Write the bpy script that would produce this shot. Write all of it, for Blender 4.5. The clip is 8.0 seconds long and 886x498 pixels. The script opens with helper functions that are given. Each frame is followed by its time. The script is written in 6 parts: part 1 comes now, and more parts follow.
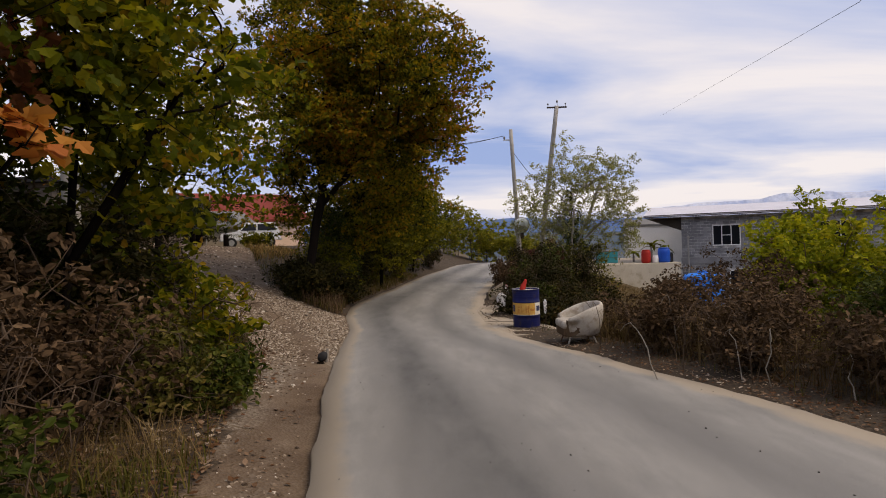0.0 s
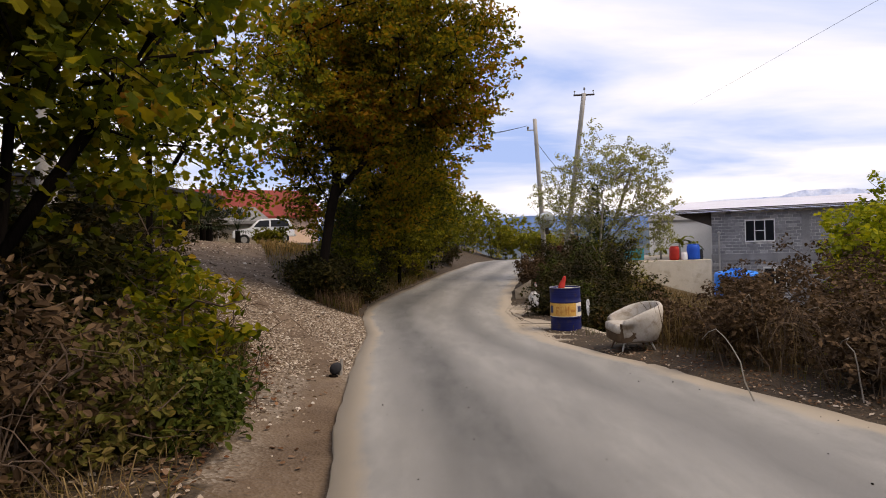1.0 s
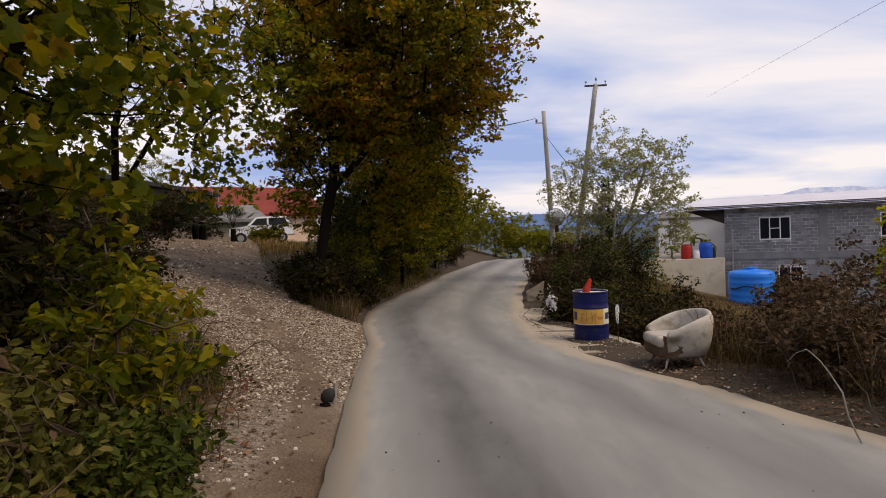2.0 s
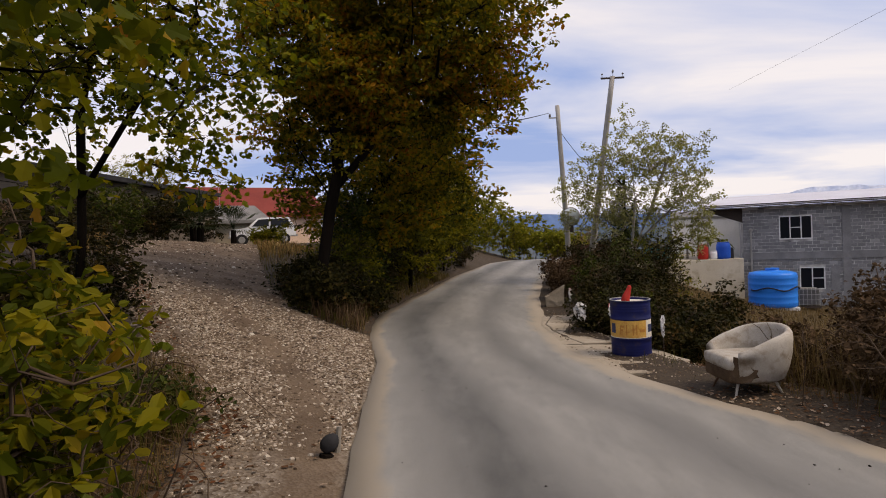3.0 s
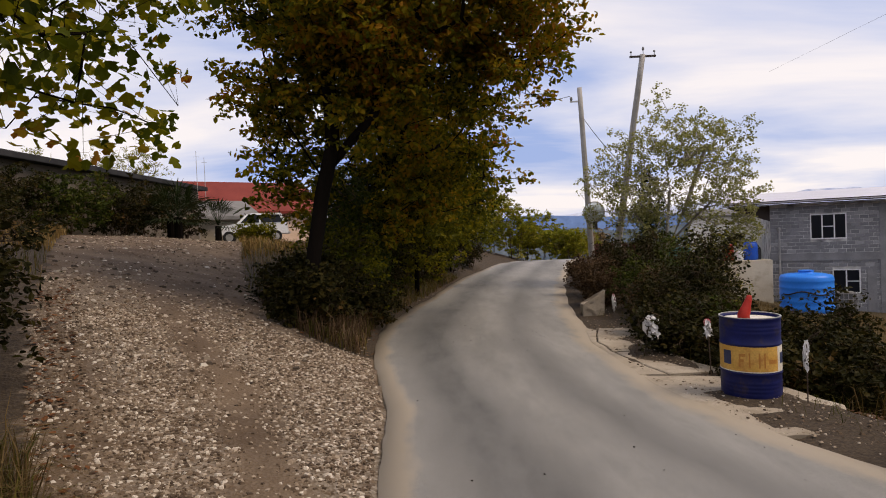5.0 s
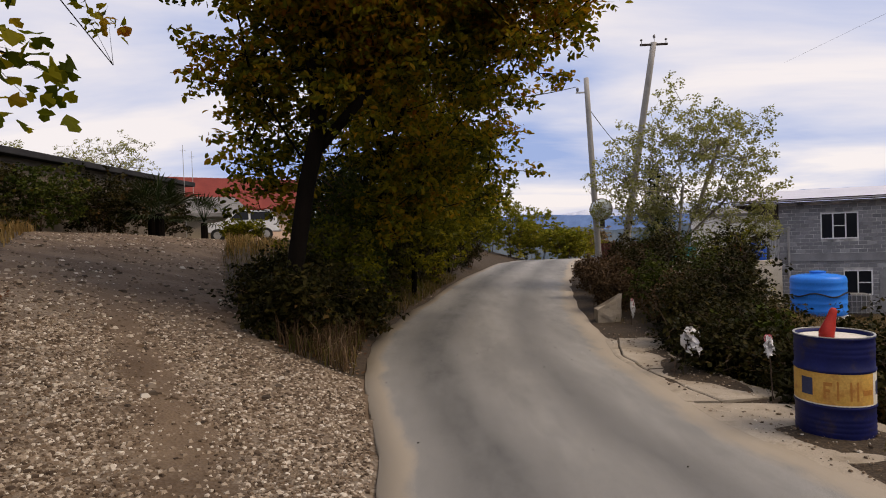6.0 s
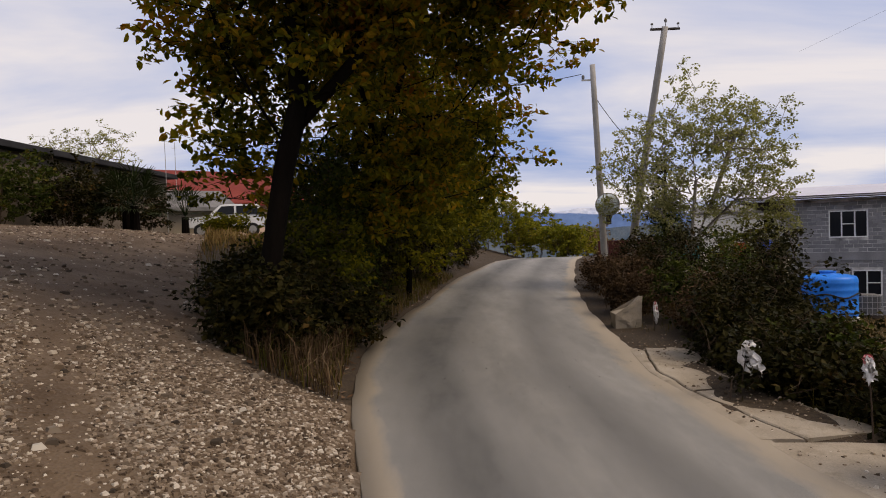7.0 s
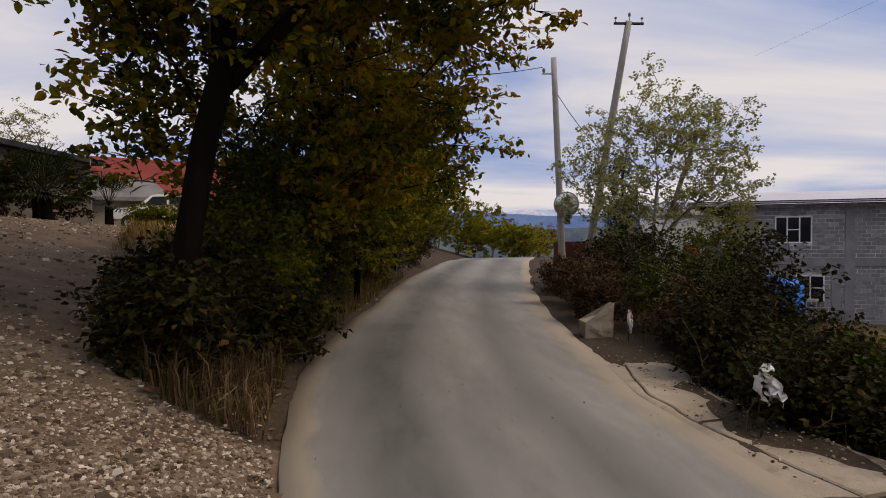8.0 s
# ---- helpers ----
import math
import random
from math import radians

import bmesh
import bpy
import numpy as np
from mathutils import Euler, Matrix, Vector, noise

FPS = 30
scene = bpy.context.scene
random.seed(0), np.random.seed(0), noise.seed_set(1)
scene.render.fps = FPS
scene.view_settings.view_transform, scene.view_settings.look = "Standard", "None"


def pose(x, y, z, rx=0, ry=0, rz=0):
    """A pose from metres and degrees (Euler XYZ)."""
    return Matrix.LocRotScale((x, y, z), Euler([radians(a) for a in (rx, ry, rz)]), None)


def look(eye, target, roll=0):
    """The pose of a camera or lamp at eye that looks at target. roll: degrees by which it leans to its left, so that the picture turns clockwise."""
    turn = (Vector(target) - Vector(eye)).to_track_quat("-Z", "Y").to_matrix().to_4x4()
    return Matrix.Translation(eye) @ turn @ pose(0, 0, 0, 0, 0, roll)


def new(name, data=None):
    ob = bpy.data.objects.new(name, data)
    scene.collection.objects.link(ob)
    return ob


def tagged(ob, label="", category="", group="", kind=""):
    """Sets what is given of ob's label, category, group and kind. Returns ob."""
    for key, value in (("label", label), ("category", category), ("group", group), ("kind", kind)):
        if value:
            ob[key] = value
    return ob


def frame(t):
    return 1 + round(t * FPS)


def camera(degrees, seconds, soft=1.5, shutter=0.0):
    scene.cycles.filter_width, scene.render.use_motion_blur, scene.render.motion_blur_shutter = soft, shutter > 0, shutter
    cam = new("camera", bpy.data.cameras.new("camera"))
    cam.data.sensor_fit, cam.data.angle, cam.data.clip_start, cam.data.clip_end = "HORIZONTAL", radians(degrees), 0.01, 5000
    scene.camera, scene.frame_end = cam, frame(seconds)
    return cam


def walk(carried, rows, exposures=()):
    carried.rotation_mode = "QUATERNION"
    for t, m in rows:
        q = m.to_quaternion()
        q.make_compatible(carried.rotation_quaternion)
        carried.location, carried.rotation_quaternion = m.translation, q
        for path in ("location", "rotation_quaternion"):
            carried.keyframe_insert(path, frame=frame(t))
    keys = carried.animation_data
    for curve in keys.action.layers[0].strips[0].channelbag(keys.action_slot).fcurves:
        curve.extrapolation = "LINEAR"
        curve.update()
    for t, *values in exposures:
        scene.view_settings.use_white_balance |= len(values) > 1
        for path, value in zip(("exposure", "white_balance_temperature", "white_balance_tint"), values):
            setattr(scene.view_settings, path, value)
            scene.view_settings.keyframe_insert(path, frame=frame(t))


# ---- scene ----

# The plan is drawn in plan units; K is the metres of one unit.
K = 0.88
cam = camera(72.8, 8.0, soft=1.0)
ROWS = [
    (0.0, (0.11, 0.0, 1.525), (0.101, 2.0, 1.486), -2.2),
    (0.5, (-0.033, 0.799, 1.455), (-0.074, 2.798, 1.411), -2.3),
    (1.0, (-0.194, 1.626, 1.397), (-0.253, 3.624, 1.354), -2.3),
    (1.5, (-0.296, 2.39, 1.378), (-0.355, 4.388, 1.33), -2.3),
    (3.0, (-0.682, 4.49, 1.403), (-0.76, 6.488, 1.358), -2.6),
    (3.5, (-0.853, 5.296, 1.367), (-0.93, 7.294, 1.326), -2.6),
    (4.0, (-0.971, 6.092, 1.307), (-1.049, 8.09, 1.269), -2.6),
    (4.5, (-1.143, 6.836, 1.277), (-1.218, 8.834, 1.236), -2.5),
    (6.0, (-1.45, 9.0, 1.25), (-1.504, 10.999, 1.202), -2.2),
    (6.5, (-1.503, 9.744, 1.224), (-1.555, 11.743, 1.171), -2.1),
    (7.0, (-1.642, 10.509, 1.191), (-1.671, 12.508, 1.134), -1.9),
    (7.5, (-1.684, 11.212, 1.202), (-1.621, 13.21, 1.132), -1.1),
    (8.0, (-1.767, 11.895, 1.159), (-1.623, 13.889, 1.093), -0.7),
]
walk(cam, [(t, look(Vector(e) * K, Vector(a) * K, r)) for t, e, a, r in ROWS], [(0.0, 0.08, 7900, 15), (0.5, 0.10, 7900, 15), (1.0, 0.46, 7900, 15), (1.5, 0.26, 7900, 15), (3.0, 0.12, 7900, 15), (4.5, 0.20, 7900, 15), (6.5, 0.06, 7900, 15), (7.2, -0.06, 7900, 15), (8.0, -0.16, 7900, 15)])

# ---- light ----
SUN_ELEV, SUN_TURN = 52.0, 104.0
world = bpy.data.worlds.new("sky")
scene.world = world
world.use_nodes = True


def build_sky():
    nt = world.node_tree
    nt.nodes.clear()
    N, L = nt.nodes.new, nt.links.new
    out, bg = N("ShaderNodeOutputWorld"), N("ShaderNodeBackground")
    sky = N("ShaderNodeTexSky")
    sky.sky_type, sky.sun_disc = "NISHITA", False
    sky.sun_elevation, sky.sun_rotation = radians(SUN_ELEV), radians(SUN_TURN)
    geo, sep = N("ShaderNodeTexCoord"), N("ShaderNodeSeparateXYZ")
    L(geo.outputs["Generated"], sep.inputs[0])
    # cloud sheets: the direction is projected on a flat layer overhead
    den = N("ShaderNodeMath"); den.operation = "ADD"; den.inputs[1].default_value = 0.16
    mx = N("ShaderNodeMath"); mx.operation = "MAXIMUM"; mx.inputs[1].default_value = 0.0
    L(sep.outputs[2], mx.inputs[0]); L(mx.outputs[0], den.inputs[0])
    dx = N("ShaderNodeMath"); dx.operation = "DIVIDE"
    dy = N("ShaderNodeMath"); dy.operation = "DIVIDE"
    L(sep.outputs[0], dx.inputs[0]); L(den.outputs[0], dx.inputs[1])
    L(sep.outputs[1], dy.inputs[0]); L(den.outputs[0], dy.inputs[1])
    flat = N("ShaderNodeCombineXYZ")
    L(dx.outputs[0], flat.inputs[0]); L(dy.outputs[0], flat.inputs[1])
    big = N("ShaderNodeTexNoise")
    big.inputs["Scale"].default_value, big.inputs["Detail"].default_value, big.inputs["Roughness"].default_value = 0.75, 7.0, 0.52
    big.inputs["Distortion"].default_value = 0.35
    mp = N("ShaderNodeMapping")
    mp.inputs["Location"].default_value = (2.35, 0.55, 0.0)
    mp.inputs["Rotation"].default_value = (0, 0, radians(-14))
    mp.inputs["Scale"].default_value = (0.62, 1.25, 1.0)
    L(flat.outputs[0], mp.inputs[0]); L(mp.outputs[0], big.inputs["Vector"])
    ramp = N("ShaderNodeValToRGB")
    e = ramp.color_ramp.elements
    e[0].position, e[0].color = 0.36, (2.6, 4.0, 7.9, 1)
    e[1].position, e[1].color = 0.60, (7.7, 8.1, 9.3, 1)
    m = e.new(0.47); m.color = (5.0, 6.0, 8.7, 1)
    L(big.outputs["Fac"], ramp.inputs[0])
    mix = N("ShaderNodeMix"); mix.data_type = "RGBA"
    mix.inputs["Factor"].default_value = 0.9
    L(sky.outputs[0], mix.inputs["A"]); L(ramp.outputs[0], mix.inputs["B"])
    L(mix.outputs["Result"], bg.inputs["Color"])
    bg.inputs["Strength"].default_value = 0.105
    L(bg.outputs[0], out.inputs[0])


build_sky()
sun_data = bpy.data.lights.new("sun", "SUN")
sun_data.energy, sun_data.angle, sun_data.color = 2.1, radians(32), (1.0, 0.91, 0.78)
sun = new("sun", sun_data)
_a, _r = radians(SUN_ELEV), radians(SUN_TURN)
sun.matrix_world = look(Vector((math.sin(_r) * math.cos(_a), math.cos(_r) * math.cos(_a), math.sin(_a))) * 60, (0, 0, 0))


# ---- materials ----
def shader(name, rough=0.8, metal=0.0):
    m = bpy.data.materials.new(name)
    m.use_nodes = True
    b = m.node_tree.nodes["Principled BSDF"]
    b.inputs["Roughness"].default_value, b.inputs["Metallic"].default_value = rough, metal
    b.inputs["Specular IOR Level"].default_value = 0.2
    return m, m.node_tree.nodes.new, m.node_tree.links.new, b


def ramp_node(N, stops):
    r = N("ShaderNodeValToRGB")
    e = r.color_ramp.elements
    while len(e) < len(stops):
        e.new(0.5)
    for el, (p, c) in zip(e, stops):
        el.position, el.color = p, (*c, 1)
    return r


def noise_node(N, L, scale, detail=4.0, rough=0.55, stretch=None, dist=0.0):
    co, n = N("ShaderNodeTexCoord"), N("ShaderNodeTexNoise")
    n.inputs["Scale"].default_value, n.inputs["Detail"].default_value = scale, detail
    n.inputs["Roughness"].default_value, n.inputs["Distortion"].default_value = rough, dist
    if stretch:
        mp = N("ShaderNodeMapping")
        mp.inputs["Scale"].default_value = stretch
        L(co.outputs["Object"], mp.inputs[0]); L(mp.outputs[0], n.inputs["Vector"])
    else:
        L(co.outputs["Object"], n.inputs["Vector"])
    return n


def mixed(N, L, fac, a, b, mode="MIX"):
    m = N("ShaderNodeMix")
    m.data_type, m.blend_type = "RGBA", mode
    for sock, val in ((m.inputs["Factor"], fac), (m.inputs["A"], a), (m.inputs["B"], b)):
        if isinstance(val, (int, float)):
            sock.default_value = val
        elif isinstance(val, tuple):
            sock.default_value = (*val, 1)
        else:
            L(val, sock)
    return m.outputs["Result"]


def bump(N, L, b, height, strength, dist=0.01):
    n = N("ShaderNodeBump")
    n.inputs["Strength"].default_value, n.inputs["Distance"].default_value = strength, dist
    L(height, n.inputs["Height"]); L(n.outputs[0], b.inputs["Normal"])


def surface(name, base, vary, rough=0.8, metal=0.0, coarse=1.2, fine=40.0, relief=0.3, dirt=None, dirt_amount=0.35, stretch=None):
    """A worn surface: large blotches between base and vary, fine grain, and patches of dirt."""
    m, N, L, b = shader(name, rough, metal)
    if rough > 0.88:
        b.inputs["Specular IOR Level"].default_value = 0.04
    n1 = noise_node(N, L, coarse, 5, 0.6, stretch)
    n2 = noise_node(N, L, fine, 3, 0.6, stretch)
    r1 = ramp_node(N, [(0.32, base), (0.68, vary)])
    L(n1.outputs["Fac"], r1.inputs[0])
    r2 = ramp_node(N, [(0.25, (0.72, 0.72, 0.72)), (0.75, (1.2, 1.2, 1.2))])
    L(n2.outputs["Fac"], r2.inputs[0])
    col = mixed(N, L, 0.7, r1.outputs[0], r2.outputs[0], "MULTIPLY")
    if dirt:
        n3 = noise_node(N, L, coarse * 2.3, 6, 0.65)
        r3 = ramp_node(N, [(0.62 - dirt_amount * 0.3, (0, 0, 0)), (0.78 - dirt_amount * 0.2, (0.85, 0.85, 0.85))])
        L(n3.outputs["Fac"], r3.inputs[0])
        col = mixed(N, L, r3.outputs[0], col, dirt)
    L(col, b.inputs["Base Color"])
    bump(N, L, b, n2.outputs["Fac"], relief)
    return m


def leaf_material(name, stops, trans=0.28, rough=0.55):
    """Leaves: each one its own hue along the stops, with patches of turned leaves."""
    m, N, L, b = shader(name, rough)
    b.inputs["Specular IOR Level"].default_value = 0.05
    geo = N("ShaderNodeNewGeometry")
    big = noise_node(N, L, 0.55, 3, 0.6)
    add = N("ShaderNodeMath"); add.operation = "MULTIPLY_ADD"
    L(geo.outputs["Random Per Island"], add.inputs[0])
    add.inputs[1].default_value = 0.62
    sc = N("ShaderNodeMath"); sc.operation = "MULTIPLY_ADD"
    sc.inputs[1].default_value, sc.inputs[2].default_value = 1.5, -0.55
    L(big.outputs["Fac"], sc.inputs[0]); L(sc.outputs[0], add.inputs[2])
    r = ramp_node(N, stops)
    L(add.outputs[0], r.inputs[0])
    L(r.outputs[0], b.inputs["Base Color"])
    tr, mx = N("ShaderNodeBsdfTranslucent"), N("ShaderNodeMixShader")
    bright = mixed(N, L, 1.0, r.outputs[0], (1.25, 1.25, 0.7), "MULTIPLY")
    L(bright, tr.inputs["Color"])
    mx.inputs[0].default_value = trans
    L(b.outputs[0], mx.inputs[1]); L(tr.outputs[0], mx.inputs[2])
    out = m.node_tree.nodes["Material Output"]
    L(mx.outputs[0], out.inputs["Surface"])
    return m


OAK_LEAF = leaf_material("oak_leaf", [(0.0, (0.024, 0.031, 0.005)), (0.34, (0.086, 0.089, 0.008)), (0.58, (0.216, 0.170, 0.011)), (0.80, (0.312, 0.162, 0.012)), (1.0, (0.264, 0.084, 0.012))], 0.4)
FAR_LEAF = leaf_material("hedge_leaf", [(0.0, (0.030, 0.037, 0.006)), (0.5, (0.092, 0.092, 0.009)), (0.8, (0.207, 0.178, 0.014)), (1.0, (0.276, 0.196, 0.021))], 0.4)
MAPLE_LEAF = leaf_material("maple_leaf", [(0.0, (0.022, 0.031, 0.004)), (0.4, (0.074, 0.089, 0.007)), (0.72, (0.228, 0.192, 0.012)), (0.9, (0.288, 0.156, 0.019)), (1.0, (0.312, 0.108, 0.026))], 0.45)
ORANGE_LEAF = leaf_material("orange_leaf", [(0.0, (0.34, 0.19, 0.03)), (0.5, (0.42, 0.17, 0.04)), (1.0, (0.32, 0.08, 0.03))], 0.35)
RUSSET_LEAF = leaf_material("russet_leaf", [(0.0, (0.050, 0.022, 0.010)), (0.5, (0.11, 0.036, 0.012)), (1.0, (0.09, 0.042, 0.015))], 0.25)
# near-black brown green: the shade deep inside the shrubs is put into the leaf colour
SHADED_LEAF = leaf_material("shaded_bramble_leaf", [(0.0, (0.008, 0.009, 0.003)), (0.5, (0.021, 0.020, 0.005)), (0.8, (0.046, 0.036, 0.009)), (1.0, (0.085, 0.042, 0.013))], 0.12)
BRAMBLE = leaf_material("green_bramble_leaf", [(0.0, (0.012, 0.018, 0.004)), (0.5, (0.038, 0.052, 0.008)), (0.85, (0.075, 0.080, 0.014)), (1.0, (0.14, 0.085, 0.02))], 0.18)
HEDGE_LEAF = leaf_material("far_hedge_leaf", [(0.0, (0.07, 0.085, 0.012)), (0.5, (0.19, 0.19, 0.02)), (1.0, (0.33, 0.26, 0.035))], 0.35)
TAN_LEAF = leaf_material("tan_leaf", [(0.0, (0.10, 0.066, 0.035)), (0.5, (0.19, 0.13, 0.07)), (1.0, (0.30, 0.22, 0.13))], 0.2, 0.8)
DRY_LEAF = leaf_material("dry_leaf", [(0.0, (0.030, 0.019, 0.011)), (0.5, (0.075, 0.046, 0.026)), (0.85, (0.15, 0.095, 0.055)), (1.0, (0.27, 0.195, 0.125))], 0.12, 0.8)
LITTER = leaf_material("leaf_litter", [(0.0, (0.05, 0.024, 0.012)), (0.45, (0.11, 0.055, 0.028)), (0.75, (0.20, 0.13, 0.085)), (1.0, (0.50, 0.43, 0.35))], 0.05, 0.8)
RUST_LITTER = leaf_material("rust_litter", [(0.0, (0.045, 0.018, 0.009)), (0.5, (0.11, 0.044, 0.020)), (0.85, (0.19, 0.085, 0.04)), (1.0, (0.32, 0.22, 0.14))], 0.05, 0.8)
PALE_LEAF = leaf_material("willow_leaf", [(0.0, (0.10, 0.11, 0.05)), (0.5, (0.24, 0.24, 0.10)), (1.0, (0.44, 0.42, 0.24))], 0.4)
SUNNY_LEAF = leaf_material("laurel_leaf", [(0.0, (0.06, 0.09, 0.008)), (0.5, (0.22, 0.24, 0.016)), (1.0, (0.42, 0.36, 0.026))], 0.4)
PALM_LEAF = leaf_material("palm_leaf", [(0.0, (0.014, 0.024, 0.010)), (1.0, (0.035, 0.046, 0.016))], 0.1)
STRAW = leaf_material("straw", [(0.0, (0.11, 0.062, 0.022)), (0.5, (0.21, 0.13, 0.050)), (1.0, (0.34, 0.24, 0.11))], 0.2, 0.8)
# browner, darker copy of straw, with shade among the grass put into its colour
SHADED_STRAW = leaf_material("shaded_straw", [(0.0, (0.05, 0.032, 0.014)), (0.5, (0.115, 0.076, 0.033)), (1.0, (0.25, 0.175, 0.085))], 0.2, 0.8)
GRASS = leaf_material("grass_blade", [(0.0, (0.030, 0.036, 0.008)), (0.6, (0.085, 0.078, 0.016)), (1.0, (0.19, 0.13, 0.045))], 0.2)
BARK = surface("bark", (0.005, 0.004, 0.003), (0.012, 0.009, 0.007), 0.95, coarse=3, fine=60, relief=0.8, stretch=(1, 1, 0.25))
PALE_BARK = surface("pale_bark", (0.20, 0.18, 0.15), (0.32, 0.29, 0.25), 0.9, coarse=3, fine=60, relief=0.6, stretch=(1, 1, 0.3))
TWIG = surface("twig", (0.055, 0.036, 0.024), (0.13, 0.095, 0.07), 0.9, coarse=2, fine=50)


def asphalt_material():
    m, N, L, b = shader("asphalt", 0.85)
    n1 = noise_node(N, L, 0.35, 5, 0.6, (2.0, 0.28, 1))
    n2 = noise_node(N, L, 170, 2, 0.6)
    n3 = noise_node(N, L, 2.2, 6, 0.65, (1.4, 0.5, 1))
    at = N("ShaderNodeAttribute"); at.attribute_name = "edge"
    r1 = ramp_node(N, [(0.3, (0.190, 0.187, 0.178)), (0.7, (0.31, 0.304, 0.288))])
    L(n1.outputs["Fac"], r1.inputs[0])
    r2 = ramp_node(N, [(0.2, (0.62, 0.62, 0.62)), (0.8, (1.32, 1.32, 1.32))])
    L(n2.outputs["Fac"], r2.inputs[0])
    r3 = ramp_node(N, [(0.35, (0.86, 0.86, 0.86)), (0.7, (1.12, 1.11, 1.09))])
    L(n3.outputs["Fac"], r3.inputs[0])
    col = mixed(N, L, 0.75, r1.outputs[0], r2.outputs[0], "MULTIPLY")
    col = mixed(N, L, 1.0, col, r3.outputs[0], "MULTIPLY")
    trk = N("ShaderNodeAttribute"); trk.attribute_name = "track"
    tn = N("ShaderNodeMath"); tn.operation = "MULTIPLY"
    L(trk.outputs["Fac"], tn.inputs[0]); L(n3.outputs["Fac"], tn.inputs[1])
    col = mixed(N, L, tn.outputs[0], col, mixed(N, L, 1.0, col, (0.30, 0.31, 0.33), "MULTIPLY"))
    mad = N("ShaderNodeMath"); mad.operation = "MULTIPLY_ADD"
    mad.inputs[1].default_value = 0.7
    L(n3.outputs["Fac"], mad.inputs[0]); L(at.outputs["Fac"], mad.inputs[2])
    re = ramp_node(N, [(0.75, (0, 0, 0)), (1.35, (0.8, 0.8, 0.8))])
    L(mad.outputs[0], re.inputs[0])
    col = mixed(N, L, re.outputs[0], col, (0.325, 0.275, 0.212))
    L(col, b.inputs["Base Color"])
    bump(N, L, b, n2.outputs["Fac"], 0.35, 0.006)
    return m


def ground_material():
    m, N, L, b = shader("soil", 0.95)
    at = N("ShaderNodeAttribute"); at.attribute_name = "gravel"
    n1, n2, n3 = noise_node(N, L, 1.1, 6, 0.65), noise_node(N, L, 26, 5, 0.7), noise_node(N, L, 0.5, 5, 0.65)
    soil = ramp_node(N, [(0.3, (0.028, 0.021, 0.015)), (0.7, (0.085, 0.062, 0.042))])
    L(n2.outputs["Fac"], soil.inputs[0])
    dry = ramp_node(N, [(0.3, (0.05, 0.036, 0.019)), (0.7, (0.13, 0.095, 0.048))])
    L(n2.outputs["Fac"], dry.inputs[0])
    fld = N("ShaderNodeAttribute"); fld.attribute_name = "field"
    base = mixed(N, L, fld.outputs["Fac"], soil.outputs[0], dry.outputs[0])
    vor = N("ShaderNodeTexVoronoi")
    vor.inputs["Scale"].default_value = 42.0
    co = N("ShaderNodeTexCoord"); L(co.outputs["Object"], vor.inputs["Vector"])
    sepc = N("ShaderNodeSeparateColor"); L(vor.outputs["Color"], sepc.inputs[0])
    stone = ramp_node(N, [(0.0, (0.11, 0.085, 0.062)), (0.5, (0.22, 0.185, 0.145)), (1.0, (0.38, 0.34, 0.285))])
    L(sepc.outputs[0], stone.inputs[0])
    mud = ramp_node(N, [(0.35, (0.078, 0.050, 0.031)), (0.7, (0.165, 0.117, 0.078))])
    L(n1.outputs["Fac"], mud.inputs[0])
    rs = ramp_node(N, [(0.34, (0, 0, 0)), (0.62, (0.7, 0.7, 0.7))])
    L(n3.outputs["Fac"], rs.inputs[0])
    grav = mixed(N, L, rs.outputs[0], mud.outputs[0], stone.outputs[0])
    # mud colour for worn ruts, and for the tree shade painted on the upper drive
    worn = N("ShaderNodeAttribute"); worn.attribute_name = "rut_shade"
    wm = N("ShaderNodeMath"); wm.operation = "MULTIPLY_ADD"; wm.inputs[1].default_value = 0.5
    L(n2.outputs["Fac"], wm.inputs[0]); L(worn.outputs["Fac"], wm.inputs[2])
    rw = ramp_node(N, [(0.45, (0, 0, 0)), (1.05, (0.85, 0.85, 0.85))])
    L(wm.outputs[0], rw.inputs[0])
    grav = mixed(N, L, rw.outputs[0], grav, mud.outputs[0])
    mad = N("ShaderNodeMath"); mad.operation = "MULTIPLY_ADD"; mad.inputs[1].default_value = 0.6
    L(n1.outputs["Fac"], mad.inputs[0]); L(at.outputs["Fac"], mad.inputs[2])
    rg = ramp_node(N, [(0.66, (0, 0, 0)), (0.92, (1, 1, 1))])
    L(mad.outputs[0], rg.inputs[0])
    col = mixed(N, L, rg.outputs[0], base, grav)
    L(col, b.inputs["Base Color"])
    bump(N, L, b, vor.outputs["Distance"], 0.5, 0.02)
    return m


ASPHALT, SOIL = asphalt_material(), ground_material()
CONCRETE = surface("concrete", (0.29, 0.245, 0.19), (0.40, 0.35, 0.285), 0.9, coarse=1.6, fine=70, relief=0.35, dirt=(0.19, 0.155, 0.11), dirt_amount=0.3)
POLE_CONCRETE = surface("pole_concrete", (0.30, 0.29, 0.27), (0.42, 0.40, 0.38), 0.9, coarse=2, fine=60, relief=0.3)
PLASTER = surface("plaster", (0.52, 0.45, 0.34), (0.62, 0.56, 0.45), 0.9, coarse=0.7, fine=30, dirt=(0.33, 0.27, 0.19), dirt_amount=0.35)
DULL_PLASTER = surface("dull_plaster", (0.26, 0.215, 0.16), (0.34, 0.29, 0.22), 0.9, coarse=0.7, fine=30)
WHITE_WALL = surface("white_wall", (0.70, 0.69, 0.66), (0.80, 0.79, 0.77), 0.85, coarse=0.5, fine=25, relief=0.1)
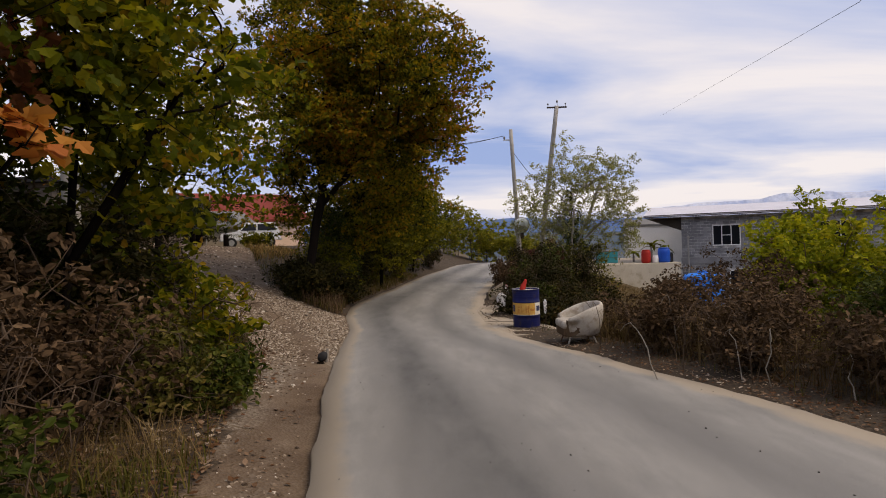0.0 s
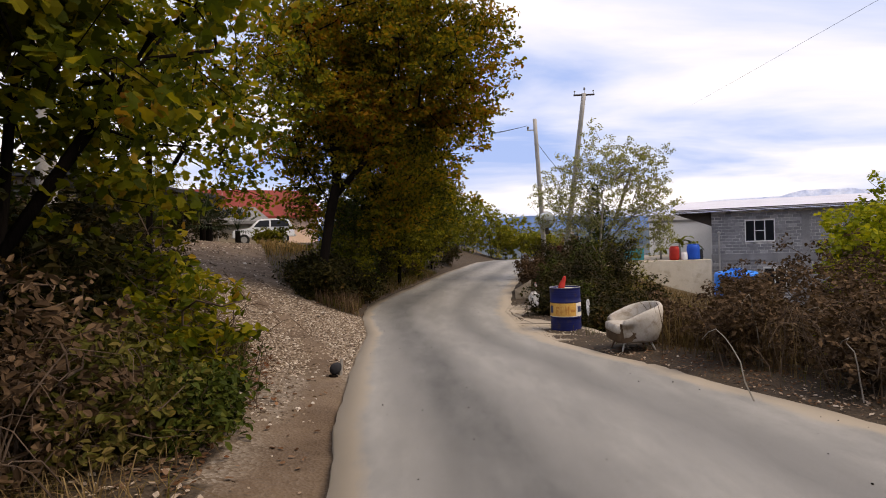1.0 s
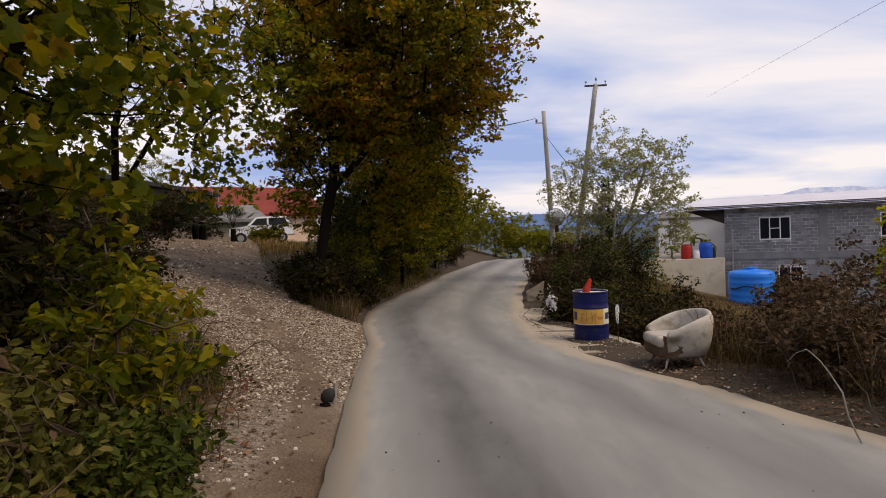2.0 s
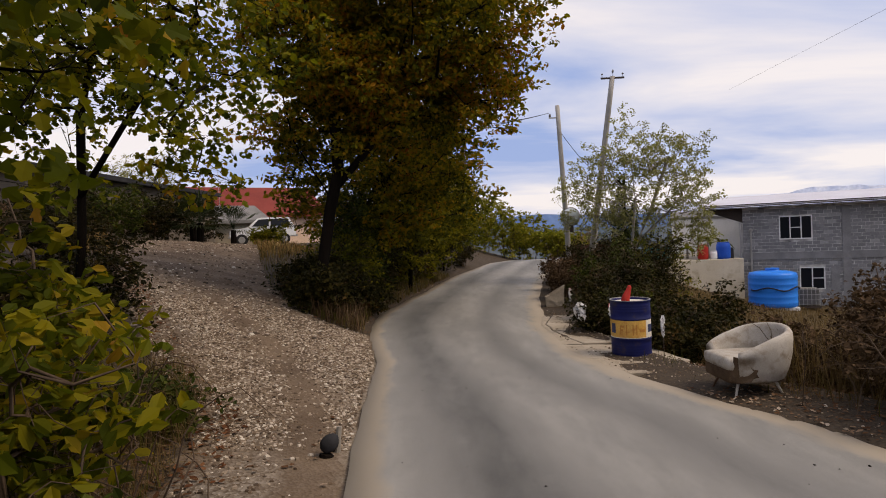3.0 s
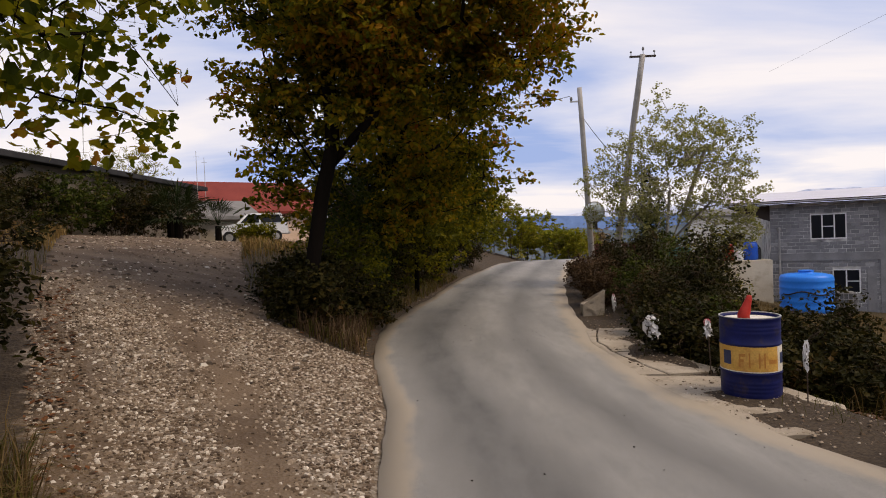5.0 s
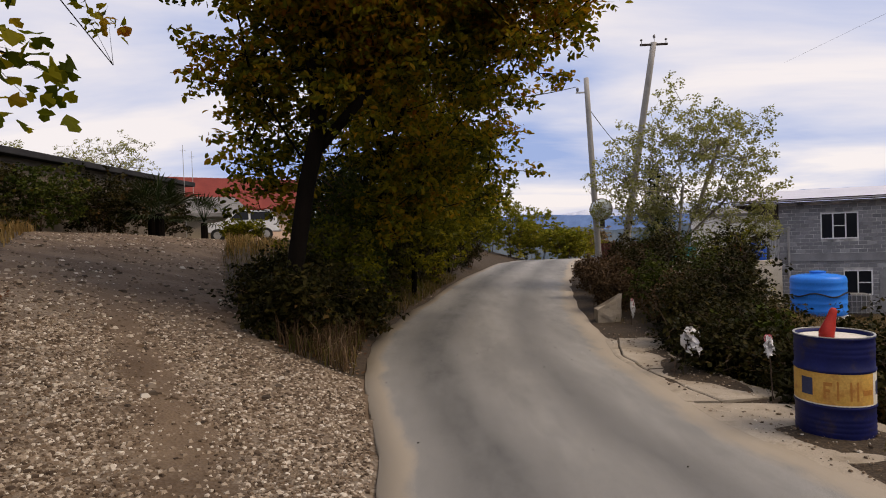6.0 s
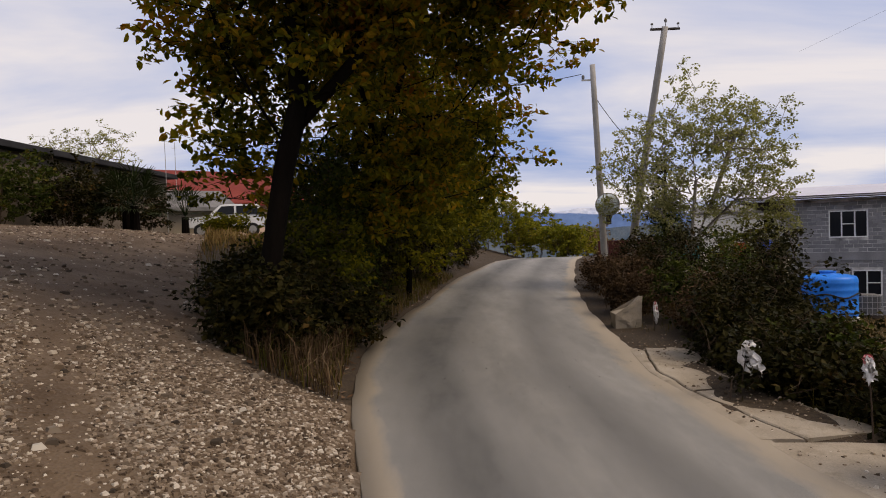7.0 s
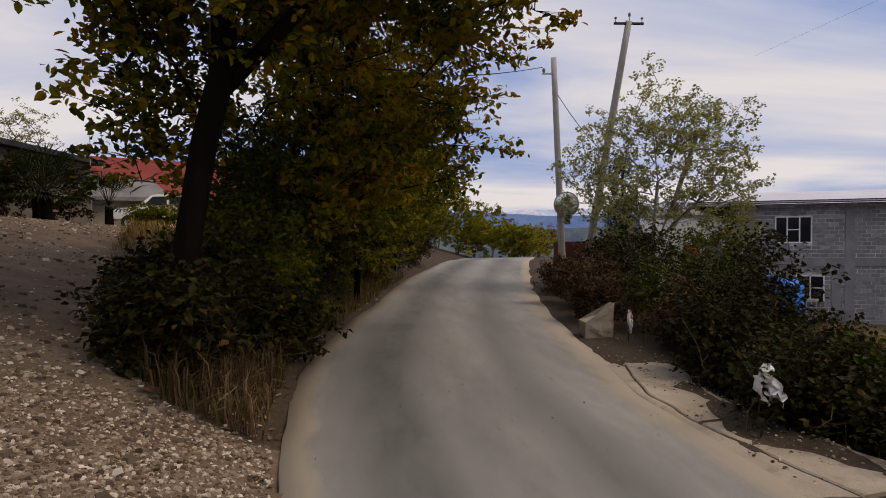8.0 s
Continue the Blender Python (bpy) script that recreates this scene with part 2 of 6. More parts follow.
def block_material():
    m, N, L, b = shader("cinder_block", 0.95)
    geo, info = N("ShaderNodeNewGeometry"), N("ShaderNodeObjectInfo")
    add = N("ShaderNodeMath"); add.operation = "ADD"
    L(geo.outputs["Random Per Island"], add.inputs[0]); L(info.outputs["Random"], add.inputs[1])
    fr = N("ShaderNodeMath"); fr.operation = "FRACT"; L(add.outputs[0], fr.inputs[0])
    r = ramp_node(N, [(0.0, (0.195, 0.197, 0.207)), (0.8, (0.26, 0.262, 0.272)), (1.0, (0.35, 0.35, 0.355))])
    L(fr.outputs[0], r.inputs[0])
    n1 = noise_node(N, L, 30, 4, 0.6)
    r2 = ramp_node(N, [(0.3, (0.7, 0.7, 0.7)), (0.7, (1.15, 1.15, 1.15))]); L(n1.outputs["Fac"], r2.inputs[0])
    L(mixed(N, L, 0.8, r.outputs[0], r2.outputs[0], "MULTIPLY"), b.inputs["Base Color"])
    bump(N, L, b, n1.outputs["Fac"], 0.4)
    return m


BLOCK = block_material()
MORTAR = surface("mortar", (0.12, 0.12, 0.124), (0.72, 0.70, 0.67), 0.95, coarse=1.5, fine=30, relief=0.3)
RENDERED = surface("cement_band", (0.18, 0.18, 0.188), (0.28, 0.28, 0.285), 0.9, coarse=0.9, fine=30, relief=0.2)
ROOF_METAL = surface("roof_sheet", (0.52, 0.51, 0.56), (0.62, 0.61, 0.66), 0.4, 0.2, coarse=0.6, fine=20, relief=0.05)
DARK_WOOD = surface("dark_wood", (0.035, 0.028, 0.024), (0.07, 0.055, 0.045), 0.8, coarse=1, fine=30)
WHITE_PLASTIC = surface("white_plastic", (0.74, 0.74, 0.73), (0.80, 0.80, 0.79), 0.4, coarse=2, fine=60, relief=0.03)
DARK_GLASS, _n, _l, _b = shader("dark_glass", 0.06)
_b.inputs["Base Color"].default_value = (0.012, 0.014, 0.018, 1)
_b.inputs["Specular IOR Level"].default_value = 0.12
BLUE_TANK = surface("tank_plastic", (0.008, 0.19, 0.72), (0.012, 0.23, 0.80), 0.35, coarse=0.8, fine=30, relief=0.04)
RED_TILE = surface("red_roof", (0.15, 0.022, 0.015), (0.21, 0.036, 0.024), 0.7, coarse=0.6, fine=12, relief=0.5)
PINK_WALL = surface("pink_plaster", (0.60, 0.42, 0.30), (0.68, 0.50, 0.38), 0.85, coarse=0.6, fine=20)
SHED_WALL = surface("shed_wall", (0.10, 0.085, 0.068), (0.17, 0.14, 0.11), 0.9, coarse=0.5, fine=20)
BLACK_ROOF = surface("bitumen_roof", (0.025, 0.025, 0.028), (0.05, 0.05, 0.052), 0.9, coarse=1, fine=30)
GREY_ROOF = surface("slate_roof", (0.13, 0.127, 0.122), (0.20, 0.193, 0.186), 0.85, coarse=0.8, fine=20, relief=0.3)


# ---- building helpers ----
def mesh_object(name, verts, faces, material, parent=None, label="", smooth=False):
    me = bpy.data.meshes.new(name)
    me.from_pydata([tuple(v) for v in verts] if not isinstance(verts, np.ndarray) else verts.tolist(), [], faces if isinstance(faces, list) else faces.tolist())
    me.materials.append(material)
    if smooth:
        me.polygons.foreach_set("use_smooth", [True] * len(me.polygons))
    me.update()
    ob = new(name, me)
    ob.parent = parent
    if label:
        ob["label"] = label
    return ob


def part(name, bm, material, parent=None, label="", smooth=False):
    """One bmesh becomes one mesh object under a thing or a part."""
    me = bpy.data.meshes.new(name)
    bmesh.ops.recalc_face_normals(bm, faces=bm.faces)
    bm.to_mesh(me)
    bm.free()
    me.materials.append(material)
    if smooth:
        me.polygons.foreach_set("use_smooth", [True] * len(me.polygons))
    ob = new(name, me)
    ob.parent = parent
    if label:
        ob["label"] = label
    return ob


def empty(name, at, turn=0.0, label="", category="", group="", kind=""):
    ob = new(name)
    ob.empty_display_size = 0.1
    ob.matrix_world = pose(*at, 0, 0, turn)
    return tagged(ob, label, category, group, kind)


def box(sx, sy, sz, at=(0, 0, 0), bevel=0.0, rot=(0, 0, 0), bm=None):
    """A box whose middle is at the point given."""
    bm = bm or bmesh.new()
    made = bmesh.ops.create_cube(bm, size=1.0, matrix=pose(*at, *rot) @ Matrix.Diagonal((sx, sy, sz, 1)))
    if bevel:
        edges = list({e for v in made["verts"] for e in v.link_edges})
        bmesh.ops.bevel(bm, geom=edges, offset=bevel, segments=2, affect="EDGES", profile=0.6)
    return bm


def lathe(profile, steps=32, bm=None, at=(0, 0, 0), close=True):
    """A turned shape from (radius, height) pairs."""
    bm = bm or bmesh.new()
    rings = []
    for r, z in profile:
        rings.append([bm.verts.new((at[0] + r * math.cos(2 * math.pi * i / steps), at[1] + r * math.sin(2 * math.pi * i / steps), at[2] + z)) for i in range(steps)])
    for a, b in zip(rings, rings[1:]):
        for i in range(steps):
            bm.faces.new((a[i], a[(i + 1) % steps], b[(i + 1) % steps], b[i]))
    if close:
        bm.faces.new(rings[0][::-1])
        bm.faces.new(rings[-1])
    return bm


def tubes(lines, sides=6):
    """Verts and faces of round tubes; each line is a list of (point, radius)."""
    V, F = [], []
    ang = np.linspace(0, 2 * np.pi, sides, endpoint=False)
    for line in lines:
        P = np.array([p for p, _ in line], float)
        R = [r for _, r in line]
        base = len(V)
        for i in range(len(P)):
            d = P[min(i + 1, len(P) - 1)] - P[max(i - 1, 0)]
            d = d / (np.linalg.norm(d) + 1e-9)
            s = np.cross(d, (0.31, 0.17, 0.93)) if abs(d[2]) < 0.9 else np.cross(d, (1, 0.1, 0))
            s /= np.linalg.norm(s) + 1e-9
            u = np.cross(d, s)
            V += [tuple(P[i] + R[i] * (math.cos(a) * s + math.sin(a) * u)) for a in ang]
        for i in range(len(P) - 1):
            for k in range(sides):
                a, b = base + i * sides + k, base + i * sides + (k + 1) % sides
                F.append((a, b, b + sides, a + sides))
        F.append(tuple(range(base + sides - 1, base - 1, -1)))
        F.append(tuple(range(base + (len(P) - 1) * sides, base + len(P) * sides)))
    return V, F


def leaves_mesh(name, pts, sizes, material, rng, parent=None, width=0.36, droop=0.5, lobes=False, label=""):
    """Many single folded leaves, each an island of its own."""
    n = len(pts)
    pts, sizes = np.asarray(pts, float), np.asarray(sizes, float)
    d = rng.normal(size=(n, 3)); d[:, 2] = d[:, 2] * 0.6 - droop
    d /= np.linalg.norm(d, axis=1)[:, None]
    s = np.cross(d, rng.normal(size=(n, 3)) * 0.8 + np.array((0, 0, 1.0))); s /= np.linalg.norm(s, axis=1)[:, None] + 1e-9
    u = np.cross(s, d)
    if lobes == "oval":
        shape = [(0, -0.12, 0), (-0.30, 0.26, 0.08), (-0.27, 0.68, 0.06), (0, 1.0, -0.10), (0.27, 0.68, 0.06), (0.30, 0.26, 0.08)]
        tri = [(0, 2, 1), (0, 3, 2), (0, 4, 3), (0, 5, 4)]
    elif lobes:
        shape = [(0, 0, 0), (-0.26, 0.16, 0.04), (-0.52, 0.42, 0.10), (-0.28, 0.52, 0.05), (-0.34, 0.80, 0.04), (0, 1.0, -0.10),
                 (0.34, 0.80, 0.04), (0.28, 0.52, 0.05), (0.52, 0.42, 0.10), (0.26, 0.16, 0.04), (0, 0.48, -0.02)]
        tri = [(10, i, i + 1) for i in range(0, 9)] + [(10, 9, 0)]
    else:
        shape = [(0, 0, 0), (-width, 0.48, 0.09), (0, 1.0, -0.08), (width, 0.48, 0.09)]
        tri = [(0, 2, 1), (0, 3, 2)]
    k = len(shape)
    V = np.empty((n, k, 3))
    for i, (a, b, c) in enumerate(shape):
        V[:, i] = pts + sizes[:, None] * (a * s + b * d + c * u)
    F = (np.arange(n)[:, None, None] * k + np.array(tri)[None]).reshape(-1, 3)
    return mesh_object(name, V.reshape(-1, 3), F, material, parent, label)


def crown_points(rng, blobs, count, shell=0.55, uneven=0.14):
    """Cluster middles in ellipsoids (x, y, z, rx, ry, rz), thicker towards their outside."""
    vol = np.array([b[3] * b[4] * b[5] for b in blobs]) ** 0.8
    pick = rng.choice(len(blobs), size=count, p=vol / vol.sum())
    out = []
    for i in pick:
        x, y, z, rx, ry, rz = blobs[i]
        v = rng.normal(size=3); v /= np.linalg.norm(v)
        v *= (shell + (1 - shell) * rng.random()) if rng.random() < 0.75 else rng.random() * shell
        v *= 1 + uneven * rng.normal()
        out.append((x + rx * v[0], y + ry * v[1], z + rz * v[2]))
    return np.array(out)


def limbs_to(rng, trunks, targets, tip=0.006, power=0.46):
    """Grow limbs from trunk lines to every target; thickness follows what each limb carries."""
    nodes, par = [], []
    for line in trunks:
        for i, p in enumerate(line):
            nodes.append(np.array(p, float)); par.append(len(nodes) - 2 if i else -1)
    root = np.mean([t[-1] for t in trunks], axis=0)
    order = np.argsort(np.linalg.norm(targets - root, axis=1))
    for t in targets[order]:
        A = np.array(nodes)
        d = A - t
        cost = np.linalg.norm(d, axis=1) + 0.5 * np.maximum(d[:, 2], 0)
        j = int(np.argmin(cost))
        a = A[j]
        span = np.linalg.norm(t - a)
        steps = max(1, int(span / 0.55))
        prev = j
        for s in range(1, steps + 1):
            f = s / steps
            p = a + (t - a) * f + np.array((0, 0, 0.10 * span * math.sin(math.pi * f))) + rng.normal(size=3) * 0.05 * span * (f < 1)
            nodes.append(p); par.append(prev); prev = len(nodes) - 1
    load = np.ones(len(nodes))
    for i in range(len(nodes) - 1, -1, -1):
        if par[i] >= 0:
            load[par[i]] += load[i]
    rad = tip * load ** power
    kids = {}
    for i, p in enumerate(par):
        kids.setdefault(p, []).append(i)
    lines, stack = [], [(i, None) for i in kids.get(-1, [])]
    while stack:
        i, start = stack.pop()
        line = [] if start is None else [(nodes[start], min(rad[start], rad[i] * 1.15))]
        while True:
            line.append((nodes[i], rad[i]))
            ch = sorted(kids.get(i, []), key=lambda c: -load[c])
            if not ch:
                break
            stack += [(c, i) for c in ch[1:]]
            i = ch[0]
        if len(line) > 1:
            lines.append(line)
    return lines


def near_normal(rng, n, most=1.6):
    """Random offsets that gather round the middle and never stray far."""
    v = rng.normal(size=(n, 3))
    r = np.linalg.norm(v, axis=1)[:, None]
    return v * np.minimum(1, most / r)


def spread_leaves(rng, centres, per, radius, size, vary=0.35, tuft=13, tight=0.36):
    """Tufts of leaves round every cluster middle; returns leaves, sizes, and the twigs that carry the tufts."""
    k = max(1, round(per / tuft))
    own = np.repeat(centres, k, axis=0)
    hub = own + near_normal(rng, len(own)) * np.array(radius)
    m = max(1, round(per / k))
    n = len(hub) * m
    p = np.repeat(hub, m, axis=0) + near_normal(rng, n) * np.array(radius) * tight
    return p, size * (1 + vary * rng.uniform(-1, 1, n)), own, hub


def twigs(a, b, r):
    """Thin three-sided twigs from the points a to the points b."""
    d = b - a
    s = np.cross(d, (0.3, 0.5, 0.8)); s /= np.linalg.norm(s, axis=1)[:, None] + 1e-9
    u = np.cross(d, s); u /= np.linalg.norm(u, axis=1)[:, None] + 1e-9
    V = np.empty((len(a), 6, 3))
    for i, t in enumerate((0.0, 2.1, 4.2)):
        o = math.cos(t) * s + math.sin(t) * u
        V[:, i], V[:, i + 3] = a + r * o, b + 0.4 * r * o
    F = np.arange(len(a))[:, None, None] * 6 + np.array([[0, 1, 4, 3], [1, 2, 5, 4], [2, 0, 3, 5]])[None]
    return V.reshape(-1, 3), F.reshape(-1, 4)


def tree(name, at, trunks, blobs, clusters, per, size, material, bark, seed, label, category="tree", group="", radius=(0.3, 0.3, 0.22), tip=0.006, lobes=False, power=0.46, droop=0.5, sides=6, width=0.36):
    """A tree or shrub: trunk lines and crown ellipsoids are given relative to its base."""
    rng = np.random.default_rng(seed)
    ob = empty(name, at, 0, label, category, group)
    cent = crown_points(rng, blobs, clusters, 0.55, 0.12 if category == "tree" else 0.19)
    cent = cent[cent[:, 2] > 0.05]
    V, F = tubes(limbs_to(rng, trunks, cent, tip, power), sides)
    p, s, own, hub = spread_leaves(rng, cent, per, radius, size)
    tv, tf = twigs(own, hub, tip * 0.7)
    F += (tf + len(V)).tolist()
    V += tv.tolist()
    mesh_object("trunk" if category == "tree" else "stem_tangle", V, F, bark, ob, smooth=True)
    keep = p[:, 2] > 0.02
    leaves_mesh("crown" if category == "tree" else "foliage", p[keep], s[keep], material, rng, ob, width, droop, lobes)
    return ob


def stems_from(rng, n, spread, h):
    """Several short stems rising from one root."""
    out = []
    for _ in range(n):
        a = rng.uniform(0, 2 * math.pi)
        r = spread * rng.random() ** 0.5
        x, y = r * math.cos(a), r * math.sin(a)
        out.append([(x * 0.4, y * 0.4, -0.05), (x * 0.7, y * 0.7, h * 0.4), (x, y, h)])
    return out


def shrub(at, w, d, h, seed, material=None, bark=None, clusters=70, per=26, size=0.07, label="", name="shrub", group="roadside shrubs", low=0.12, droop=0.3, lobes=False, tip=0.004, radius=(0.17, 0.17, 0.13)):
    rng = np.random.default_rng(seed)
    blobs = [(0, 0, h * 0.36, w * 0.48, d * 0.48, h * 0.36)]
    for _ in range(6):
        r = rng.uniform(0.14, 0.26)
        blobs.append((rng.uniform(-0.36, 0.36) * w, rng.uniform(-0.36, 0.36) * d, h * rng.uniform(0.35, 0.98 - r), w * r, d * r, h * r * 0.9))
    return tree(name, at, stems_from(rng, 6, min(w, d) * 0.25, h * 0.35), blobs, clusters, per, size, material or SHADED_LEAF, bark or TWIG, seed, label or "dense dark green bramble shrub beside the road", "shrub", group, radius, tip, lobes, 0.42, droop, 5)


# ---- plan: road, edges and heights ----
def along(y, ys, vs):
    return np.interp(y, ys, vs)


def edge_left(y):
    return along(y, (-14, 0, 4, 7.7, 10.95, 13.7, 16.9, 19.5, 22.2, 24.9, 27.1, 33, 36.5, 44.4, 52, 64), (1.2, -0.25, -0.88, -1.5, -1.88, -2.15, -2.78, -3.05, -3.0, -2.8, -2.5, -1.95, -1.4, 0.45, 2.6, 6.4))


def edge_right(y):
    return along(y, (-14, 0, 5.6, 7.7, 10.5, 11.8, 13, 15.2, 18.7, 20.5, 22.2, 25.7, 30.7, 35.7, 44.7, 52, 64), (6.2, 5.0, 4.15, 3.65, 2.7, 2.1, 1.6, 1.15, 1.1, 1.35, 1.45, 1.8, 2.5, 3.45, 5.35, 7.4, 11.0))


def road_height(x, y):
    c = along(y, (-14, 0, 10, 14.5, 22.4, 34, 46, 52, 64, 120, 400), (0.5, -0.03, -0.49, -0.66, -0.84, -0.88, -0.66, -0.8, -1.8, -7, -30))
    return c - along(y, (0, 10, 20, 30, 46), (0.04, 0.053, 0.05, 0.02, 0.0)) * np.clip(x, -6, 8)


def plan_height(x, y):
    """Height of the ground, in plan units."""
    el, er = edge_left(y), edge_right(y)
    road = road_height(np.clip(x, el, er), y)
    u, v = np.maximum(el - x, 0), np.maximum(x - er, 0)
    rise = along(y, (0, 8, 10, 12.7, 14.5, 18, 25, 60, 90), (0.05, 0.05, 0.06, 0.16, 0.25, 0.28, 0.30, 0.30, 0.05)) * u
    up = along(y, (0, 22, 29, 38, 60), (2.1, 2.15, 2.0, 1.35, 1.3)) - road
    left = rise / (1 + (rise / up) ** 4) ** 0.25
    shoulder = along(y, (0, 7, 10, 13, 16, 18, 20.5, 24, 34), (5.0, 3.6, 2.0, 1.3, 1.0, 0.7, 0.8, 2.2, 3.4))
    fall = np.maximum(v - shoulder, 0)
    low = 4.85 + road
    drop = 0.42 * fall
    right = -drop / (1 + (drop / low) ** 3) ** (1 / 3)
    worn = 0.075 * np.clip(1 - u / 0.75, 0, 1) * (u > 0) * along(y, (7.5, 9.5), (1, 0))
    return road + left + right - worn - 0.06 * ((x > el) & (x < er))


def ground_at(x, y):
    """Height in metres at a place in metres."""
    return K * float(plan_height(np.array(x / K), np.array(y / K)))


def P(x, y, dz=0.0):
    """A place on the ground, in metres, from plan units."""
    return (x * K, y * K, ground_at(x * K, y * K) + dz)


def on_drive(x, y):
    near = along(x, (-15, -11.3, -8.6, -6.3, -4.7, -3.4, -2.3, -1.5, -0.4), (28, 22.0, 17.8, 14.3, 12.0, 10.3, 6.8, 3.4, -6))
    far = along(x, (-12, -10, -8, -6, -4, -2.6), (36, 31, 25.5, 20.5, 17.3, 16.6))
    return (x < edge_left(y) + 0.1) & (y > near) & (y < far) & (x > -26)


def relief(x, y):
    """Unevenness of the bare ground."""
    return np.array([noise.fractal(Vector((a * 0.8, b * 0.8, 0.3)), 0.9, 2.1, 4) for a, b in zip(np.ravel(x), np.ravel(y))]).reshape(np.shape(x))


def rut_shade(x, y):
    """How far the gravel is worn to bare soil: wheel ruts up the drive and a strip along the lane; the tree shade on
    the upper drive is coloured in too.
    """
    c = along(y, (7, 9, 11.4, 13.5, 18, 25, 34), (-1.6, -1.95, -2.6, -3.6, -6.8, -10.6, -14))
    w = along(y, (7, 12, 18, 30), (0.26, 0.36, 0.6, 0.9))
    r = np.exp(-((x - c) / w) ** 2) + 0.75 * np.exp(-((x - c + along(y, (9, 12, 18, 30), (1.1, 1.5, 2.2, 2.6))) / w) ** 2)
    strip = np.clip(1.3 - (edge_left(y) - x) / 0.42, 0, 1) * along(y, (8.0, 9.5), (1, 0))
    # upper drive: the oaks' shade put into the colour as soil
    upper_shade = 0.85 * along(y, (14, 19), (0, 1)) * np.ones_like(x)
    return np.clip(np.maximum(np.maximum(r, strip), upper_shade), 0, 1)


def build_ground():
    def axis(lo, hi, step, reach):
        mid = np.arange(lo, hi + step, step)
        grow = np.cumsum(step * 1.28 ** np.arange(1, 60))
        grow = grow[grow < reach]
        return np.concatenate([(lo - grow)[::-1], mid, hi + grow])
    xs, ys = axis(-13, 11, 0.2, 4200), axis(-3, 40, 0.2, 4200)
    X, Y = np.meshgrid(xs, ys)
    Z = plan_height(X, Y)
    inner = (X > edge_left(Y)) & (X < edge_right(Y))
    Z = Z + np.where(inner, 0, 0.045 * relief(X, Y))
    V = np.stack([X * K, Y * K, Z * K], -1).reshape(-1, 3)
    ny, nx = X.shape
    i = np.arange(ny * nx).reshape(ny, nx)
    F = np.stack([i[:-1, :-1], i[:-1, 1:], i[1:, 1:], i[1:, :-1]], -1).reshape(-1, 4)
    ob = mesh_object("ground", V, F, SOIL, smooth=True)
    g = ob.data.attributes.new("gravel", "FLOAT", "POINT")
    g.data.foreach_set("value", on_drive(X, Y).astype(float).ravel())
    w = ob.data.attributes.new("rut_shade", "FLOAT", "POINT")
    w.data.foreach_set("value", rut_shade(X, Y).ravel())
    f = ob.data.attributes.new("field", "FLOAT", "POINT")
    f.data.foreach_set("value", np.clip((X - edge_right(Y) - 2.5) / 2, 0, 1).ravel())
    tagged(ob, "brown soil with pale gravel drive and dry grass field", "ground", kind="structure")


def build_road():
    ys = np.concatenate([np.arange(-14, 40, 0.25), np.arange(40, 64.1, 0.6)])
    cols = np.linspace(0, 1, 15)
    V, F, E, T = [], [], [], []
    for y in ys:
        l = edge_left(y) + 0.035 * noise.noise(Vector((0.2, y * 0.9, 0))) + 0.025 * noise.noise(Vector((3.2, y * 3.1, 0)))
        r = edge_right(y) + 0.12 * noise.noise(Vector((7.2, y * 0.8, 0))) + 0.05 * noise.noise(Vector((9.2, y * 3.1, 0)))
        row = []
        for k, c in enumerate(cols):
            x = l + (r - l) * c
            z = road_height(x, y) + 0.012 * noise.noise(Vector((x * 0.6, y * 0.35, 5)))
            row.append((x, y, z)); E.append(max(0, 1 - min((x - l) / 0.5, (r - x) / 0.8)))
        V += [(l - 0.03, y, road_height(l, y) - 0.12)] + row + [(r + 0.03, y, road_height(r, y) - 0.12)]
        E.insert(len(E) - len(cols), 1.0); E.append(1.0)
        T += [0.0] + [1.45 * math.exp(-((c - 0.25) / 0.12) ** 2) + 1.1 * math.exp(-((c - 0.66) / 0.10) ** 2) for c in cols] + [0.0]
    n = len(cols) + 2
    for j in range(len(ys) - 1):
        for k in range(n - 1):
            a = j * n + k
            F.append((a, a + 1, a + 1 + n, a + n))
    ob = mesh_object("road", [(x * K, y * K, z * K) for x, y, z in V], F, ASPHALT, smooth=True)
    at = ob.data.attributes.new("edge", "FLOAT", "POINT")
    at.data.foreach_set("value", E)
    tr = ob.data.attributes.new("track", "FLOAT", "POINT")
    tr.data.foreach_set("value", T)
    tagged(ob, "worn grey asphalt lane with dusty pale edges", "road", kind="structure")


build_ground()
build_road()

